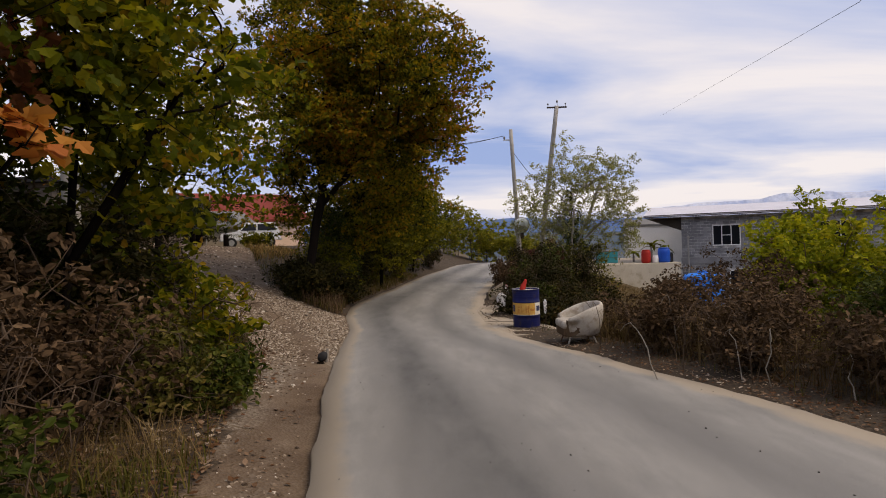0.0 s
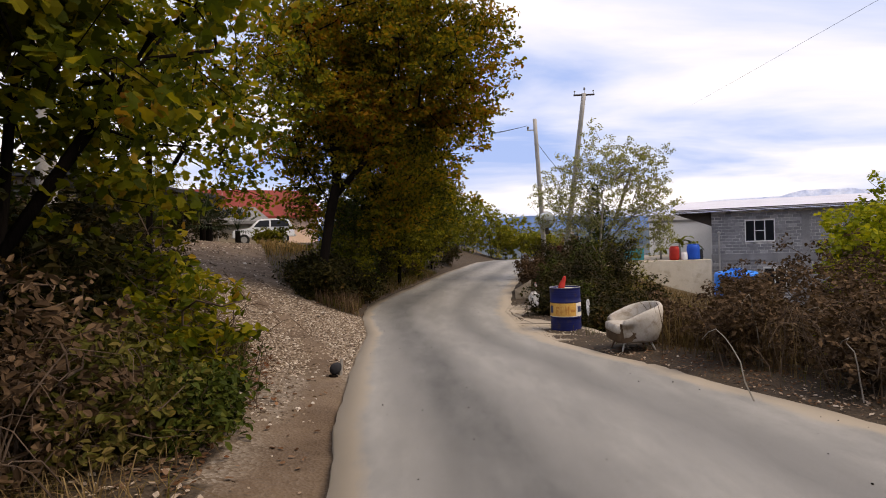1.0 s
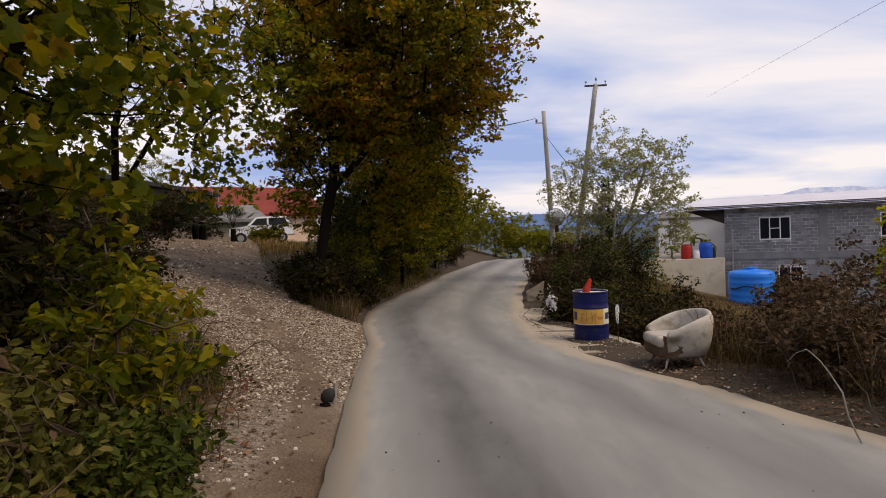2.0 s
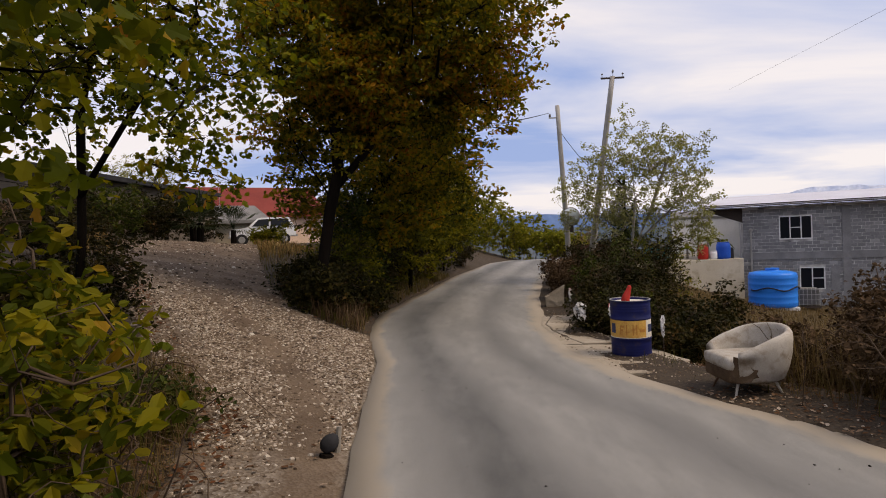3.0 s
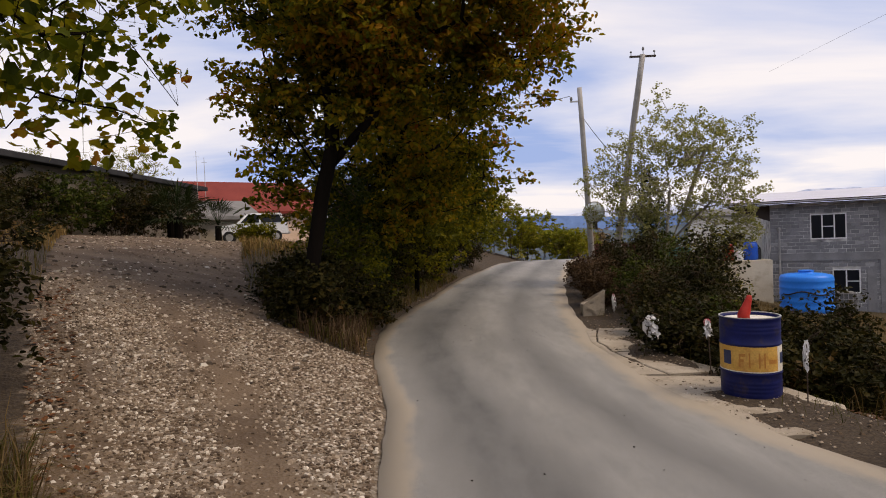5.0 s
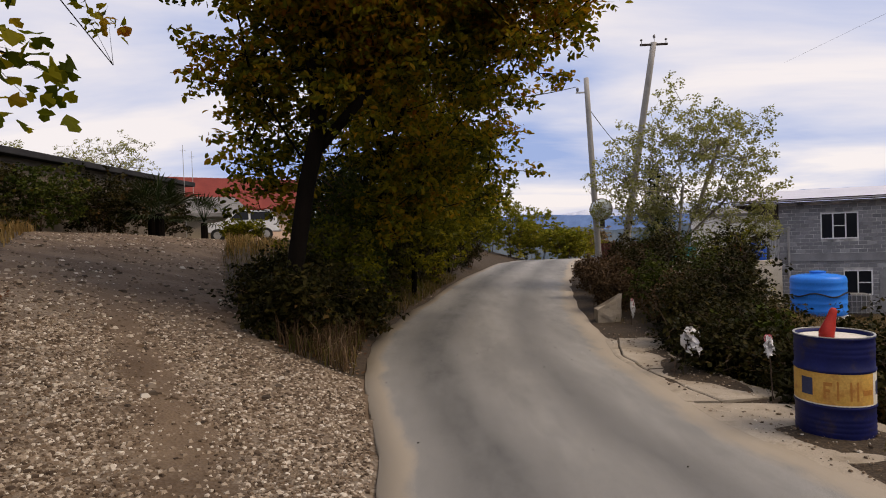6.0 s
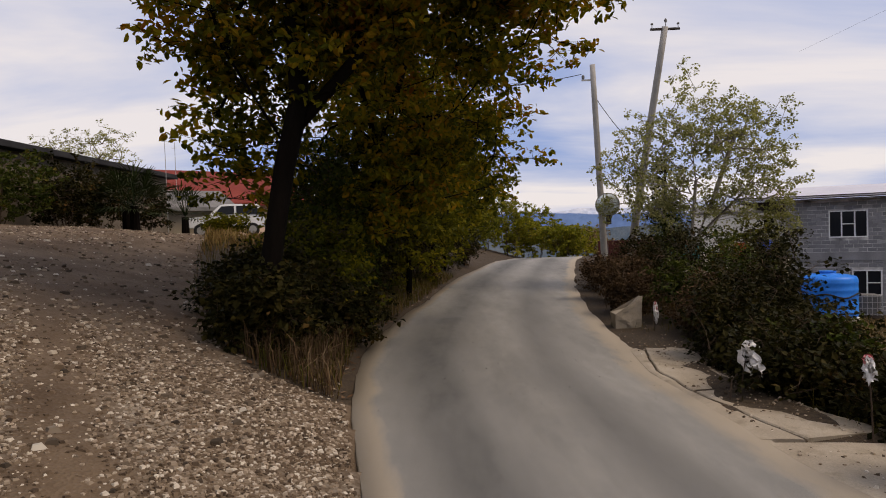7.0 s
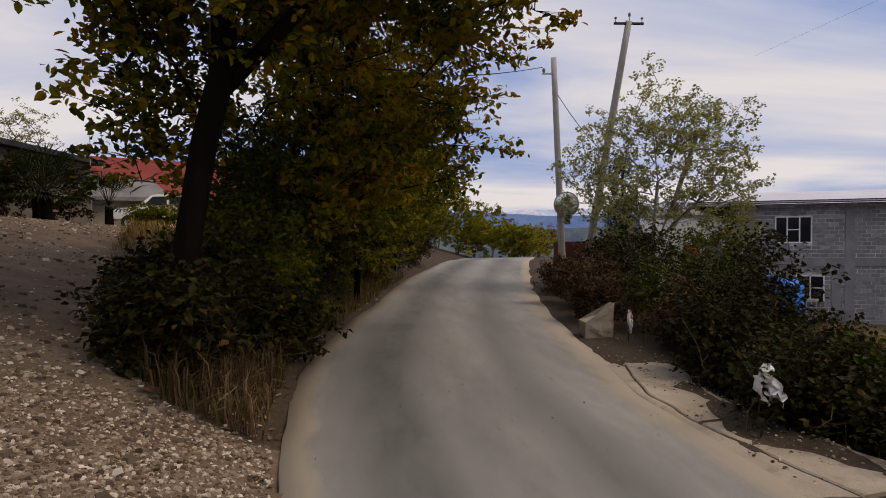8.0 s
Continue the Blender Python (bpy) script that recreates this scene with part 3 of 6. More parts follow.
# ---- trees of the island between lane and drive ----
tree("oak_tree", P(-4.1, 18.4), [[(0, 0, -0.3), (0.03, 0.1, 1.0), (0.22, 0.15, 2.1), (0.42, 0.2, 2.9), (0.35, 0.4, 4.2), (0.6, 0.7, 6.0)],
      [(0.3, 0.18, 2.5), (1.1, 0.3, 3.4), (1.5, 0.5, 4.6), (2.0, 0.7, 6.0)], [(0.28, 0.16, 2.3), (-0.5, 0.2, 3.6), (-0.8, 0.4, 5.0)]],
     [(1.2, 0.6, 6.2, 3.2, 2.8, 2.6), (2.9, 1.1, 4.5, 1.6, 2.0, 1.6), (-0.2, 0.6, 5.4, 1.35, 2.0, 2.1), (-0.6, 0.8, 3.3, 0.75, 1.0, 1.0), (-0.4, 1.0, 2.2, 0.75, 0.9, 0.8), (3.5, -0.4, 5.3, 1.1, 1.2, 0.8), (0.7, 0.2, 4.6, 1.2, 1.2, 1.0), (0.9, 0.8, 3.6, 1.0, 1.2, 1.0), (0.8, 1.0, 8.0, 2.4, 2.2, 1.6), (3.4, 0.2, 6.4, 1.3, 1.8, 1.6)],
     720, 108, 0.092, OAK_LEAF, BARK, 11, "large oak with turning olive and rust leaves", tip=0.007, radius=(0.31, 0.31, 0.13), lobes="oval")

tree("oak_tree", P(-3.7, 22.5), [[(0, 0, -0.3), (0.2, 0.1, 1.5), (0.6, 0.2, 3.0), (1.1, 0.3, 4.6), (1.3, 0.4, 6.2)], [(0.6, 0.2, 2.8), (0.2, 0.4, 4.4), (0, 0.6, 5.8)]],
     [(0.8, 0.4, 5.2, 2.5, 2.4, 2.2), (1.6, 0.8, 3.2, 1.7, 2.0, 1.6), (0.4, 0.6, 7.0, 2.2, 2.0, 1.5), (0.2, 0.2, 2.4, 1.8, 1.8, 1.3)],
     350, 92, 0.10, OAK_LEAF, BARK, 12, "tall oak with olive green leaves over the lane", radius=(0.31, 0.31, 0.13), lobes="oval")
for i, (x, y, h, w) in enumerate([(-2.9, 27.3, 6.6, 5.0), (-2.4, 32.3, 5.9, 4.6), (-2.0, 37.5, 5.2, 3.6)]):
    tree("oak_tree", P(x, y), [[(0, 0, -0.3), (0.1, 0.1, h * 0.3), (0.2, 0, h * 0.6)], [(0.1, 0.1, h * 0.25), (-0.4, 0.2, h * 0.55)]],
         [(0.2, 0, h * 0.55, w * 0.5, w * 0.5, h * 0.36), (-0.3, 0.2, h * 0.3, w * 0.36, w * 0.45, h * 0.25), (-0.2, 0.3, h * 0.78, w * 0.35, w * 0.35, h * 0.2)],
         330, 46, 0.115, FAR_LEAF, BARK, 30 + i, "yellow green tree standing along the lane", group="trees along the lane", radius=(0.3, 0.3, 0.16), lobes="oval")

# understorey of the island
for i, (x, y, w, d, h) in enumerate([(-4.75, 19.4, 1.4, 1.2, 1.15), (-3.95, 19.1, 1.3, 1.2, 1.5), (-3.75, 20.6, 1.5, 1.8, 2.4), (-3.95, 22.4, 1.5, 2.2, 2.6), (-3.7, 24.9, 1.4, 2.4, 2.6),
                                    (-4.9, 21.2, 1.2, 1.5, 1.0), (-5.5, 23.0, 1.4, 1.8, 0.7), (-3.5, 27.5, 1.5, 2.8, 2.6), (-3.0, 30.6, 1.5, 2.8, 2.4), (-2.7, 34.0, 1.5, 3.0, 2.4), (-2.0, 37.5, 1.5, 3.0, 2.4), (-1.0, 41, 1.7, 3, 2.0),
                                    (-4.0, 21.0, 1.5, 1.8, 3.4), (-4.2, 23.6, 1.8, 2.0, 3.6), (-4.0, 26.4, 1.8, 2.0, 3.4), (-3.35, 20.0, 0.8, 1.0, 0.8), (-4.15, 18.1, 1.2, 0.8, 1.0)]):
    shrub(P(x, y), w, d, h, 100 + i, FAR_LEAF if i in (2, 7, 9) else BRAMBLE if i in (3, 12) else SHADED_LEAF, clusters=150, per=34, size=0.078, label="dense dark shrub under the oaks", group="shrubs under the oaks")

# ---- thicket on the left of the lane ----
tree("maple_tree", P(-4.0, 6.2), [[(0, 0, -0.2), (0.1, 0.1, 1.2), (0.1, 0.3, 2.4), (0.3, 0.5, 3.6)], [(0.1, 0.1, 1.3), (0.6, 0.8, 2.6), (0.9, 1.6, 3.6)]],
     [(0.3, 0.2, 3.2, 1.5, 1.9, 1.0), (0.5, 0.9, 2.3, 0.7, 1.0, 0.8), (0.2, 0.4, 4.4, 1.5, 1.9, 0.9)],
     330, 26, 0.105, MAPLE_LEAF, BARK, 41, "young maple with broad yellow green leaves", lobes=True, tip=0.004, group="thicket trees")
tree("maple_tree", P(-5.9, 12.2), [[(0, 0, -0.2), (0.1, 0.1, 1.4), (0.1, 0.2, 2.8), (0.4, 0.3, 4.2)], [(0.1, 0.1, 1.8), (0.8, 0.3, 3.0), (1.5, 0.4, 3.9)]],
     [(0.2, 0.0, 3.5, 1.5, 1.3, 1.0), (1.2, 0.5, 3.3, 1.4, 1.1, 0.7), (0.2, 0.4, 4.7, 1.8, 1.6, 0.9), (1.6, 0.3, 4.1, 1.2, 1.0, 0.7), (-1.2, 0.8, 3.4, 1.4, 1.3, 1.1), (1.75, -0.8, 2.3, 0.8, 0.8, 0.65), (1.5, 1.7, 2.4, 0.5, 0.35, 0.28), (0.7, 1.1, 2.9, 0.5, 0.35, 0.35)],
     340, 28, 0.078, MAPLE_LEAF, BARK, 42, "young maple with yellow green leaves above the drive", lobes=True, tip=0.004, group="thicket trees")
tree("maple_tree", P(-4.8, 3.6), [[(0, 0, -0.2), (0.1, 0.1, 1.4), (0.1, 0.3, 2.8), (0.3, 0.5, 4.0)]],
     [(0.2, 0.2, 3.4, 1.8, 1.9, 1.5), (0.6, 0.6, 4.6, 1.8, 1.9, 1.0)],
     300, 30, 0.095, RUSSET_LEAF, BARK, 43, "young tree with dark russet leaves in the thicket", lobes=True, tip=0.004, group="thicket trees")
OVAL = "broad-leaved bush with yellow green leaves"
TANGLE = "dark tangled bush in the thicket"
for i, (x, y, w, d, h, mat, nm) in enumerate([
        (-2.85, 7.3, 1.15, 1.3, 1.7, MAPLE_LEAF, OVAL + " at the lane"), (-3.75, 8.4, 1.4, 1.4, 1.9, MAPLE_LEAF, OVAL + " at the drive"), (-3.95, 8.8, 1.1, 1.0, 2.2, MAPLE_LEAF, OVAL + " at the drive"), (-3.2, 5.3, 1.3, 1.5, 1.35, DRY_LEAF, "withered brown bush with thin stems"), (-2.75, 5.9, 0.9, 1.1, 0.95, GRASS, "low thin-leaved weedy bush at the lane"),
        (-3.2, 3.9, 1.7, 1.8, 1.5, DRY_LEAF, "withered brown bush with thin stems"), (-4.2, 5.0, 2.0, 2.0, 2.2, DRY_LEAF, "withered brown bush with thin stems"), (-4.6, 6.6, 2.0, 2.2, 2.2, SHADED_LEAF, TANGLE),
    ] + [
        (-5.0, 8.4, 2.0, 2.0, 2.2, SHADED_LEAF, TANGLE), (-6.4, 10.2, 2.0, 1.8, 2.2, SHADED_LEAF, TANGLE),
        (-2.65, 2.7, 1.1, 1.4, 0.7, BRAMBLE, "low green bramble in dry grass"), (-3.9, 9.9, 1.1, 0.8, 0.4, BRAMBLE, "low green bramble in dry grass"), (-2.6, 6.5, 0.7, 0.9, 0.5, BRAMBLE, "low green bramble in dry grass"), (-4.3, 2.6, 2.2, 2.2, 2.5, SHADED_LEAF, TANGLE),
        (-7.2, 6.0, 2.8, 3.0, 4.6, SHADED_LEAF, TANGLE), (-8.6, 9.5, 3, 3, 4.4, SHADED_LEAF, TANGLE), (-5.4, 6.6, 2.4, 2.2, 4.2, BRAMBLE, TANGLE), (-6.0, 4.0, 2.6, 2.6, 4.4, RUSSET_LEAF, "dark russet bush in the thicket"), (-6.1, 12.6, 1.6, 1.6, 1.3, SHADED_LEAF, TANGLE), (-7.8, 14.8, 2.0, 1.8, 1.6, SHADED_LEAF, TANGLE), (-9.9, 17.6, 2.2, 2.0, 1.7, SHADED_LEAF, TANGLE), (-12.4, 20.8, 2.6, 2.2, 1.6, SHADED_LEAF, TANGLE)]):
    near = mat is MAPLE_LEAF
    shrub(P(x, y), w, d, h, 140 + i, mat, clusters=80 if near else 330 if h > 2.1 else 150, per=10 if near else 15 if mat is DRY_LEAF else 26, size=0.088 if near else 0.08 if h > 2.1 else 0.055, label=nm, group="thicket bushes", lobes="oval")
tree("maple_sapling", P(-3.2, 3.5), [[(0, 0, -0.1), (0.1, 0.1, 0.9), (0.35, 0.15, 1.6), (0.7, 0.1, 1.95)]], [(0.62, 0.05, 1.98, 0.36, 0.36, 0.2)], 11, 9, 0.11, ORANGE_LEAF, BARK, 77, "maple sapling with glowing orange leaves", "tree", "thicket trees", (0.13, 0.13, 0.1), 0.004, True)

# ---- bank on the right of the lane ----
BANK, MOUND = "brown withered bramble bank with bare stems", "dark bramble mound beside the lane"
SPILL, BROWN = "dark bramble spilling over the slab edge", "brown dry bush beside the lane"
for i, (x, y, w, d, h, mat, nm) in enumerate([
        (5.5, 7.0, 1.7, 2.0, 1.2, DRY_LEAF, BANK), (4.75, 8.9, 1.5, 1.8, 1.15, DRY_LEAF, BANK), (4.15, 10.7, 1.5, 1.6, 1.15, DRY_LEAF, BANK), (6.6, 5.4, 2.0, 2.2, 1.3, DRY_LEAF, BANK),
        (6.6, 8.4, 2.0, 2.2, 1.7, BRAMBLE, "dark green bramble over the bank"), (5.7, 10.4, 2.0, 2.0, 2.0, DRY_LEAF, BANK), (4.6, 12.6, 1.4, 1.6, 1.7, DRY_LEAF, BANK), (6.0, 12.8, 2.2, 2.2, 3.2, DRY_LEAF, BANK), (8.2, 11.0, 2.4, 2.4, 2.9, BRAMBLE, "dark green bramble over the bank"), (8.4, 7.0, 2.4, 2.4, 2.0, SHADED_LEAF, "dark green bramble over the bank"),
        (3.1, 16.6, 1.3, 1.6, 0.95, SHADED_LEAF, "dark bramble mound behind the barrel"), (2.95, 18.6, 1.3, 1.8, 1.35, SHADED_LEAF, "dark bramble mound behind the barrel"), (3.4, 20.6, 1.7, 2.2, 2.2, SHADED_LEAF, MOUND),
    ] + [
        (3.9, 23.0, 2.0, 2.4, 2.3, BRAMBLE, MOUND), (3.5, 18.4, 1.3, 1.8, 0.85, DRY_LEAF, BROWN), (4.2, 21.6, 1.7, 2.0, 2.0, SHADED_LEAF, MOUND), (3.75, 15.5, 1.1, 1.2, 1.05, SHADED_LEAF, SPILL), (4.3, 17.2, 1.4, 1.5, 1.85, SHADED_LEAF, MOUND), (4.9, 16.2, 1.1, 1.2, 1.3, FAR_LEAF, "low green brown bush on the slope"), (3.85, 12.75, 1.1, 1.3, 0.95, DRY_LEAF, BANK),
        (2.75, 15.9, 0.9, 1.2, 0.75, SHADED_LEAF, SPILL), (2.3, 17.6, 1.0, 1.4, 0.95, SHADED_LEAF, SPILL), (2.55, 19.4, 1.1, 1.5, 1.3, SHADED_LEAF, SPILL), (2.75, 18.0, 0.8, 1.2, 1.0, BRAMBLE, SPILL), (3.1, 21.6, 1.0, 1.6, 1.4, DRY_LEAF, BROWN),
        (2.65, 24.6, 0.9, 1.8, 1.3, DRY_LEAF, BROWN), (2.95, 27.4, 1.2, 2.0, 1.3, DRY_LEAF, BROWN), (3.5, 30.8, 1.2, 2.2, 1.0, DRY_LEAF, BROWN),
        (3.9, 26.0, 2.0, 2.6, 2.0, SHADED_LEAF, MOUND), (4.3, 29.5, 2.0, 2.8, 1.5, DRY_LEAF, BROWN), (5.6, 25.0, 2.1, 2.4, 2.8, SHADED_LEAF, MOUND),
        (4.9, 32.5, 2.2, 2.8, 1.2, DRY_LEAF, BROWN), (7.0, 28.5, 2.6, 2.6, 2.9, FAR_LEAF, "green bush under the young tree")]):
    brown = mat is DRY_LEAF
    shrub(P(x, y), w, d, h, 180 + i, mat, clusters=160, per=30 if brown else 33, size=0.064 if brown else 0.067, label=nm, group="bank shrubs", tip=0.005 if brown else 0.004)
for i, (x, y, h) in enumerate([(8.0, 13.4, 4.8), (9.6, 13.2, 5.8), (9.4, 15.2, 5.8), (11.4, 15.4, 6.3)]):
    shrub(P(x, y), 2.3, 2.3, h, 260 + i, SUNNY_LEAF, clusters=320, per=32, size=0.10, label="tall yellow green laurel shrub on the slope", group="laurels on the slope")
tree("willow_tree", P(6.55, 31.5, -0.35), [[(0, 0, -0.5), (0.1, 0, 1.8), (0.3, 0, 3.8), (0.2, 0.2, 5.6)], [(0.1, 0, 1.6), (1.0, 0.3, 3.4), (1.8, 0.5, 5.4)], [(0.1, 0, 1.5), (-0.9, 0.2, 3.2), (-1.2, 0.2, 4.6)], [(0.1, 0, 1.9), (1.6, 0.2, 3.2), (2.8, 0.3, 4.0)]],
     [(0.0, 0, 5.3, 1.7, 1.8, 1.7), (1.9, 0.3, 5.2, 1.6, 1.6, 1.6), (-1.5, 0, 4.0, 1.5, 1.6, 1.7), (2.6, 0.2, 3.9, 1.2, 1.4, 1.0), (-0.4, 0, 3.1, 1.3, 1.3, 1.0), (1.3, 0.2, 3.3, 1.4, 1.4, 1.0), (2.7, 0.2, 2.6, 1.0, 1.2, 0.9)],
     460, 42, 0.085, PALE_LEAF, PALE_BARK, 61, "slender young tree with sparse pale leaves", radius=(0.2, 0.2, 0.17), tip=0.0055)
tree("juniper_tree", P(8.1, 38.0), [[(0, 0, -0.3), (0, 0, 2.0), (0.05, 0, 4.6)]], [(0, 0, 1.4, 1.0, 1.0, 1.2), (0, 0, 2.8, 0.75, 0.75, 1.0), (0.03, 0, 4.2, 0.42, 0.42, 0.9)], 150, 60, 0.08, BRAMBLE, BARK, 66, "slender dark green conical juniper behind the poles", radius=(0.18, 0.18, 0.16))
# hedge past the rise
for i in range(9):
    shrub(P(-1.5 + 1.35 * i, 55 + 2.2 * (i % 3)), 4.6, 3.4, (5.0, 4.6, 5.4, 5.0, 4.4, 4.2, 3.2, 2.9, 3.0)[i], 230 + i, HEDGE_LEAF if i < 8 else TAN_LEAF, clusters=190, per=24, size=0.15, label="yellow green hedge bush beyond the rise" if i < 8 else "brown hedge bush beyond the rise", group="hedge beyond the rise")


# ---- grey block house ----
def lay_blocks(ob, W, H, wins):
    """Courses of cinder blocks, proud of the mortar; those by the near corner are single parts."""
    rng = random.Random(5)
    shapes, rest_v, rest_f, singles = {}, [], [], 0

    def piece(w, h, p):
        c = 0.012
        f = [(0, 0), (w, 0), (w, h), (0, h)]
        g = [(c, c), (w - c, c), (w - c, h - c), (c, h - c)]
        V = [(x, 0, z) for x, z in f] + [(x, -p, z) for x, z in g]
        return V, [(4, 5, 6, 7), (0, 1, 5, 4), (1, 2, 6, 5), (2, 3, 7, 6), (3, 0, 4, 7)]

    z, row = 0.12, 0
    while z + 0.18 < H:
        x = 0.0 if row % 2 else -0.2
        while x < W:
            a, b = max(x, 0.0), min(x + 0.385, W)
            spans = [(a, b)]
            for wx, wz, ww, wh, _ in wins:
                if z + 0.185 > wz and z < wz + wh:
                    cut = []
                    for p, q in spans:
                        cut += [(p, min(q, wx))] if p < wx else []
                        cut += [(max(p, wx + ww), q)] if q > wx + ww else []
                    spans = cut
            for p, q in spans:
                if q - p < 0.06:
                    continue
                w = round(q - p, 2)
                d = rng.choice((0.008, 0.012, 0.018))
                V, F = piece(w, 0.178, d)
                if p < 5.2 and singles < 300 and z > 2.2:
                    key = (w, d)
                    if key not in shapes:
                        me = bpy.data.meshes.new("block")
                        me.from_pydata(V, [], F); me.materials.append(BLOCK); shapes[key] = me
                    o = new("block", shapes[key]); o.parent = ob
                    o.location = (p, -0.001, z); singles += 1
                else:
                    n = len(rest_v)
                    rest_v.extend((vx + p, vy - 0.001, vz + z) for vx, vy, vz in V)
                    rest_f.extend(tuple(i + n for i in f) for f in F)
            x += 0.40 + 0.012 * rng.random()
        z += 0.20
        row += 1
    rest = mesh_object("block_course", rest_v, rest_f, BLOCK, ob)
    rest["kind"] = "stuff"


def block_house():
    turn = math.degrees(math.atan2(-0.75, 1.8))
    base = (18.65 * K, 47.25 * K, -4.75 * K)
    ob = empty("block_house", base, turn, "unfinished two-storey grey block house with metal roof", "house")
    W, D, H = 15.0, 8.0, 6.25
    wins = [(1.95, 4.25, 1.72, 1.40, 3), (2.95, 1.25, 1.30, 1.32, 2), (8.2, 4.25, 1.72, 1.40, 3), (8.6, 1.25, 1.30, 1.32, 2)]
    # front wall around its openings, in column strips
    def front(x0, x1, z0, z1, bm):
        box(x1 - x0, 0.22, z1 - z0, ((x0 + x1) / 2, 0.11, (z0 + z1) / 2), bm=bm)
    bm = bmesh.new()
    cuts = sorted({0.0, W} | {w[0] for w in wins} | {w[0] + w[2] for w in wins})
    for a, b in zip(cuts, cuts[1:]):
        holes = sorted((w[1], w[1] + w[3]) for w in wins if w[0] <= a + 1e-6 and w[0] + w[2] >= b - 1e-6)
        z = 0.0
        for lo, hi in holes:
            front(a, b, z, lo, bm); z = hi
        front(a, b, z, H, bm)
    box(0.22, D - 0.22, H, (0.11, D / 2 + 0.11, H / 2), bm=bm)
    box(0.22, D - 0.22, H, (W - 0.11, D / 2 + 0.11, H / 2), bm=bm)
    box(W, 0.22, H, (W / 2, D + 0.11, H / 2), bm=bm)
    part("wall", bm, MORTAR, ob)
    lay_blocks(ob, W, H, wins)
    bm = box(W + 0.1, 0.06, 0.42, (W / 2, -0.03, 3.28))
    part("floor_band", bm, RENDERED, ob)
    for x in (5.35, 4.75):
        part("pillar", box(0.42, 0.05, H - 0.2 if x > 5 else 2.6, (x, -0.025, (H - 0.2) / 2 if x > 5 else 1.3)), RENDERED, ob)
    part("plinth", box(W + 0.3, 0.5, 0.3, (W / 2, 0, 0.05), 0.02), RENDERED, ob)
    for x, z, w, h, n in wins:
        fr = bmesh.new()
        for dx in (0.03, w - 0.03):
            box(0.06, 0.07, h, (x + dx, 0.04, z + h / 2), bm=fr)
        for dz in (0.03, h - 0.03):
            box(w, 0.068, 0.06, (x + w / 2, 0.04, z + dz), bm=fr)
        wf = part("window", fr, WHITE_PLASTIC, ob, "white plastic window with dark panes")
        pw = w / n
        for k in range(n):
            if k:
                part("mullion", box(0.06, 0.06, h, (x + pw * k, 0.04, z + h / 2)), WHITE_PLASTIC, wf)
            part("pane", box(pw - 0.06, 0.012, h - 0.06, (x + pw * (k + 0.5), 0.06, z + h / 2)), DARK_GLASS, wf)
            if k == 1:
                part("transom", box(pw, 0.05, 0.05, (x + pw * 1.5, 0.035, z + h * 0.5)), WHITE_PLASTIC, wf)
    room = box(W - 0.5, 0.05, H - 0.2, (W / 2, 1.6, H / 2))
    part("inner_wall", room, DARK_WOOD, ob)
    # roof: sheet rising away from the front, with battens below
    bm = bmesh.new()
    box(W + 3.2, 5.2, 0.05, (W / 2 - 0.8, 1.75, H + 0.50), rot=(8, 0, 0), bm=bm)
    part("roof", bm, ROOF_METAL, ob, "pale metal sheet roof")
    part("fascia", box(W + 3.2, 0.04, 0.16, (W / 2 - 0.8, -0.80, H + 0.14)), DARK_WOOD, ob)
    part("eave", box(W + 3.1, 0.9, 0.03, (W / 2 - 0.8, -0.35, H + 0.02)), DARK_WOOD, ob)
    V = [(-2.3, 0.15, H), (0, 0.15, H), (0, 0.15, H - 0.9), (-2.3, 0.35, H), (0, 0.35, H), (0, 0.35, H - 0.9)]
    mesh_object("bracket", V, [(0, 1, 2), (5, 4, 3), (0, 2, 5, 3), (1, 0, 3, 4), (2, 1, 4, 5)], DARK_WOOD, ob)
    return ob, W, H, wins


HOUSE, HOUSE_W, HOUSE_H, HOUSE_WINS = block_house()


def terrace():
    ob = empty("terrace", (17.85 * K, 45.5 * K, -5.2 * K), -6, "raised yard with stained yellow concrete wall", "terrace", kind="structure")
    h = (5.2 - 1.05) * K
    part("retaining_wall", box(9.0, 0.25, h, (-4.5, 0.125, h / 2), 0.02), PLASTER, ob)
    part("side_wall", box(0.25, 5.5, h - 0.004, (-0.125, 3.0, (h - 0.004) / 2), 0.02), PLASTER, ob)
    part("yard_slab", box(9.0, 9.0, 0.15, (-4.5, 4.7, h - 0.09)), CONCRETE, ob)


terrace()


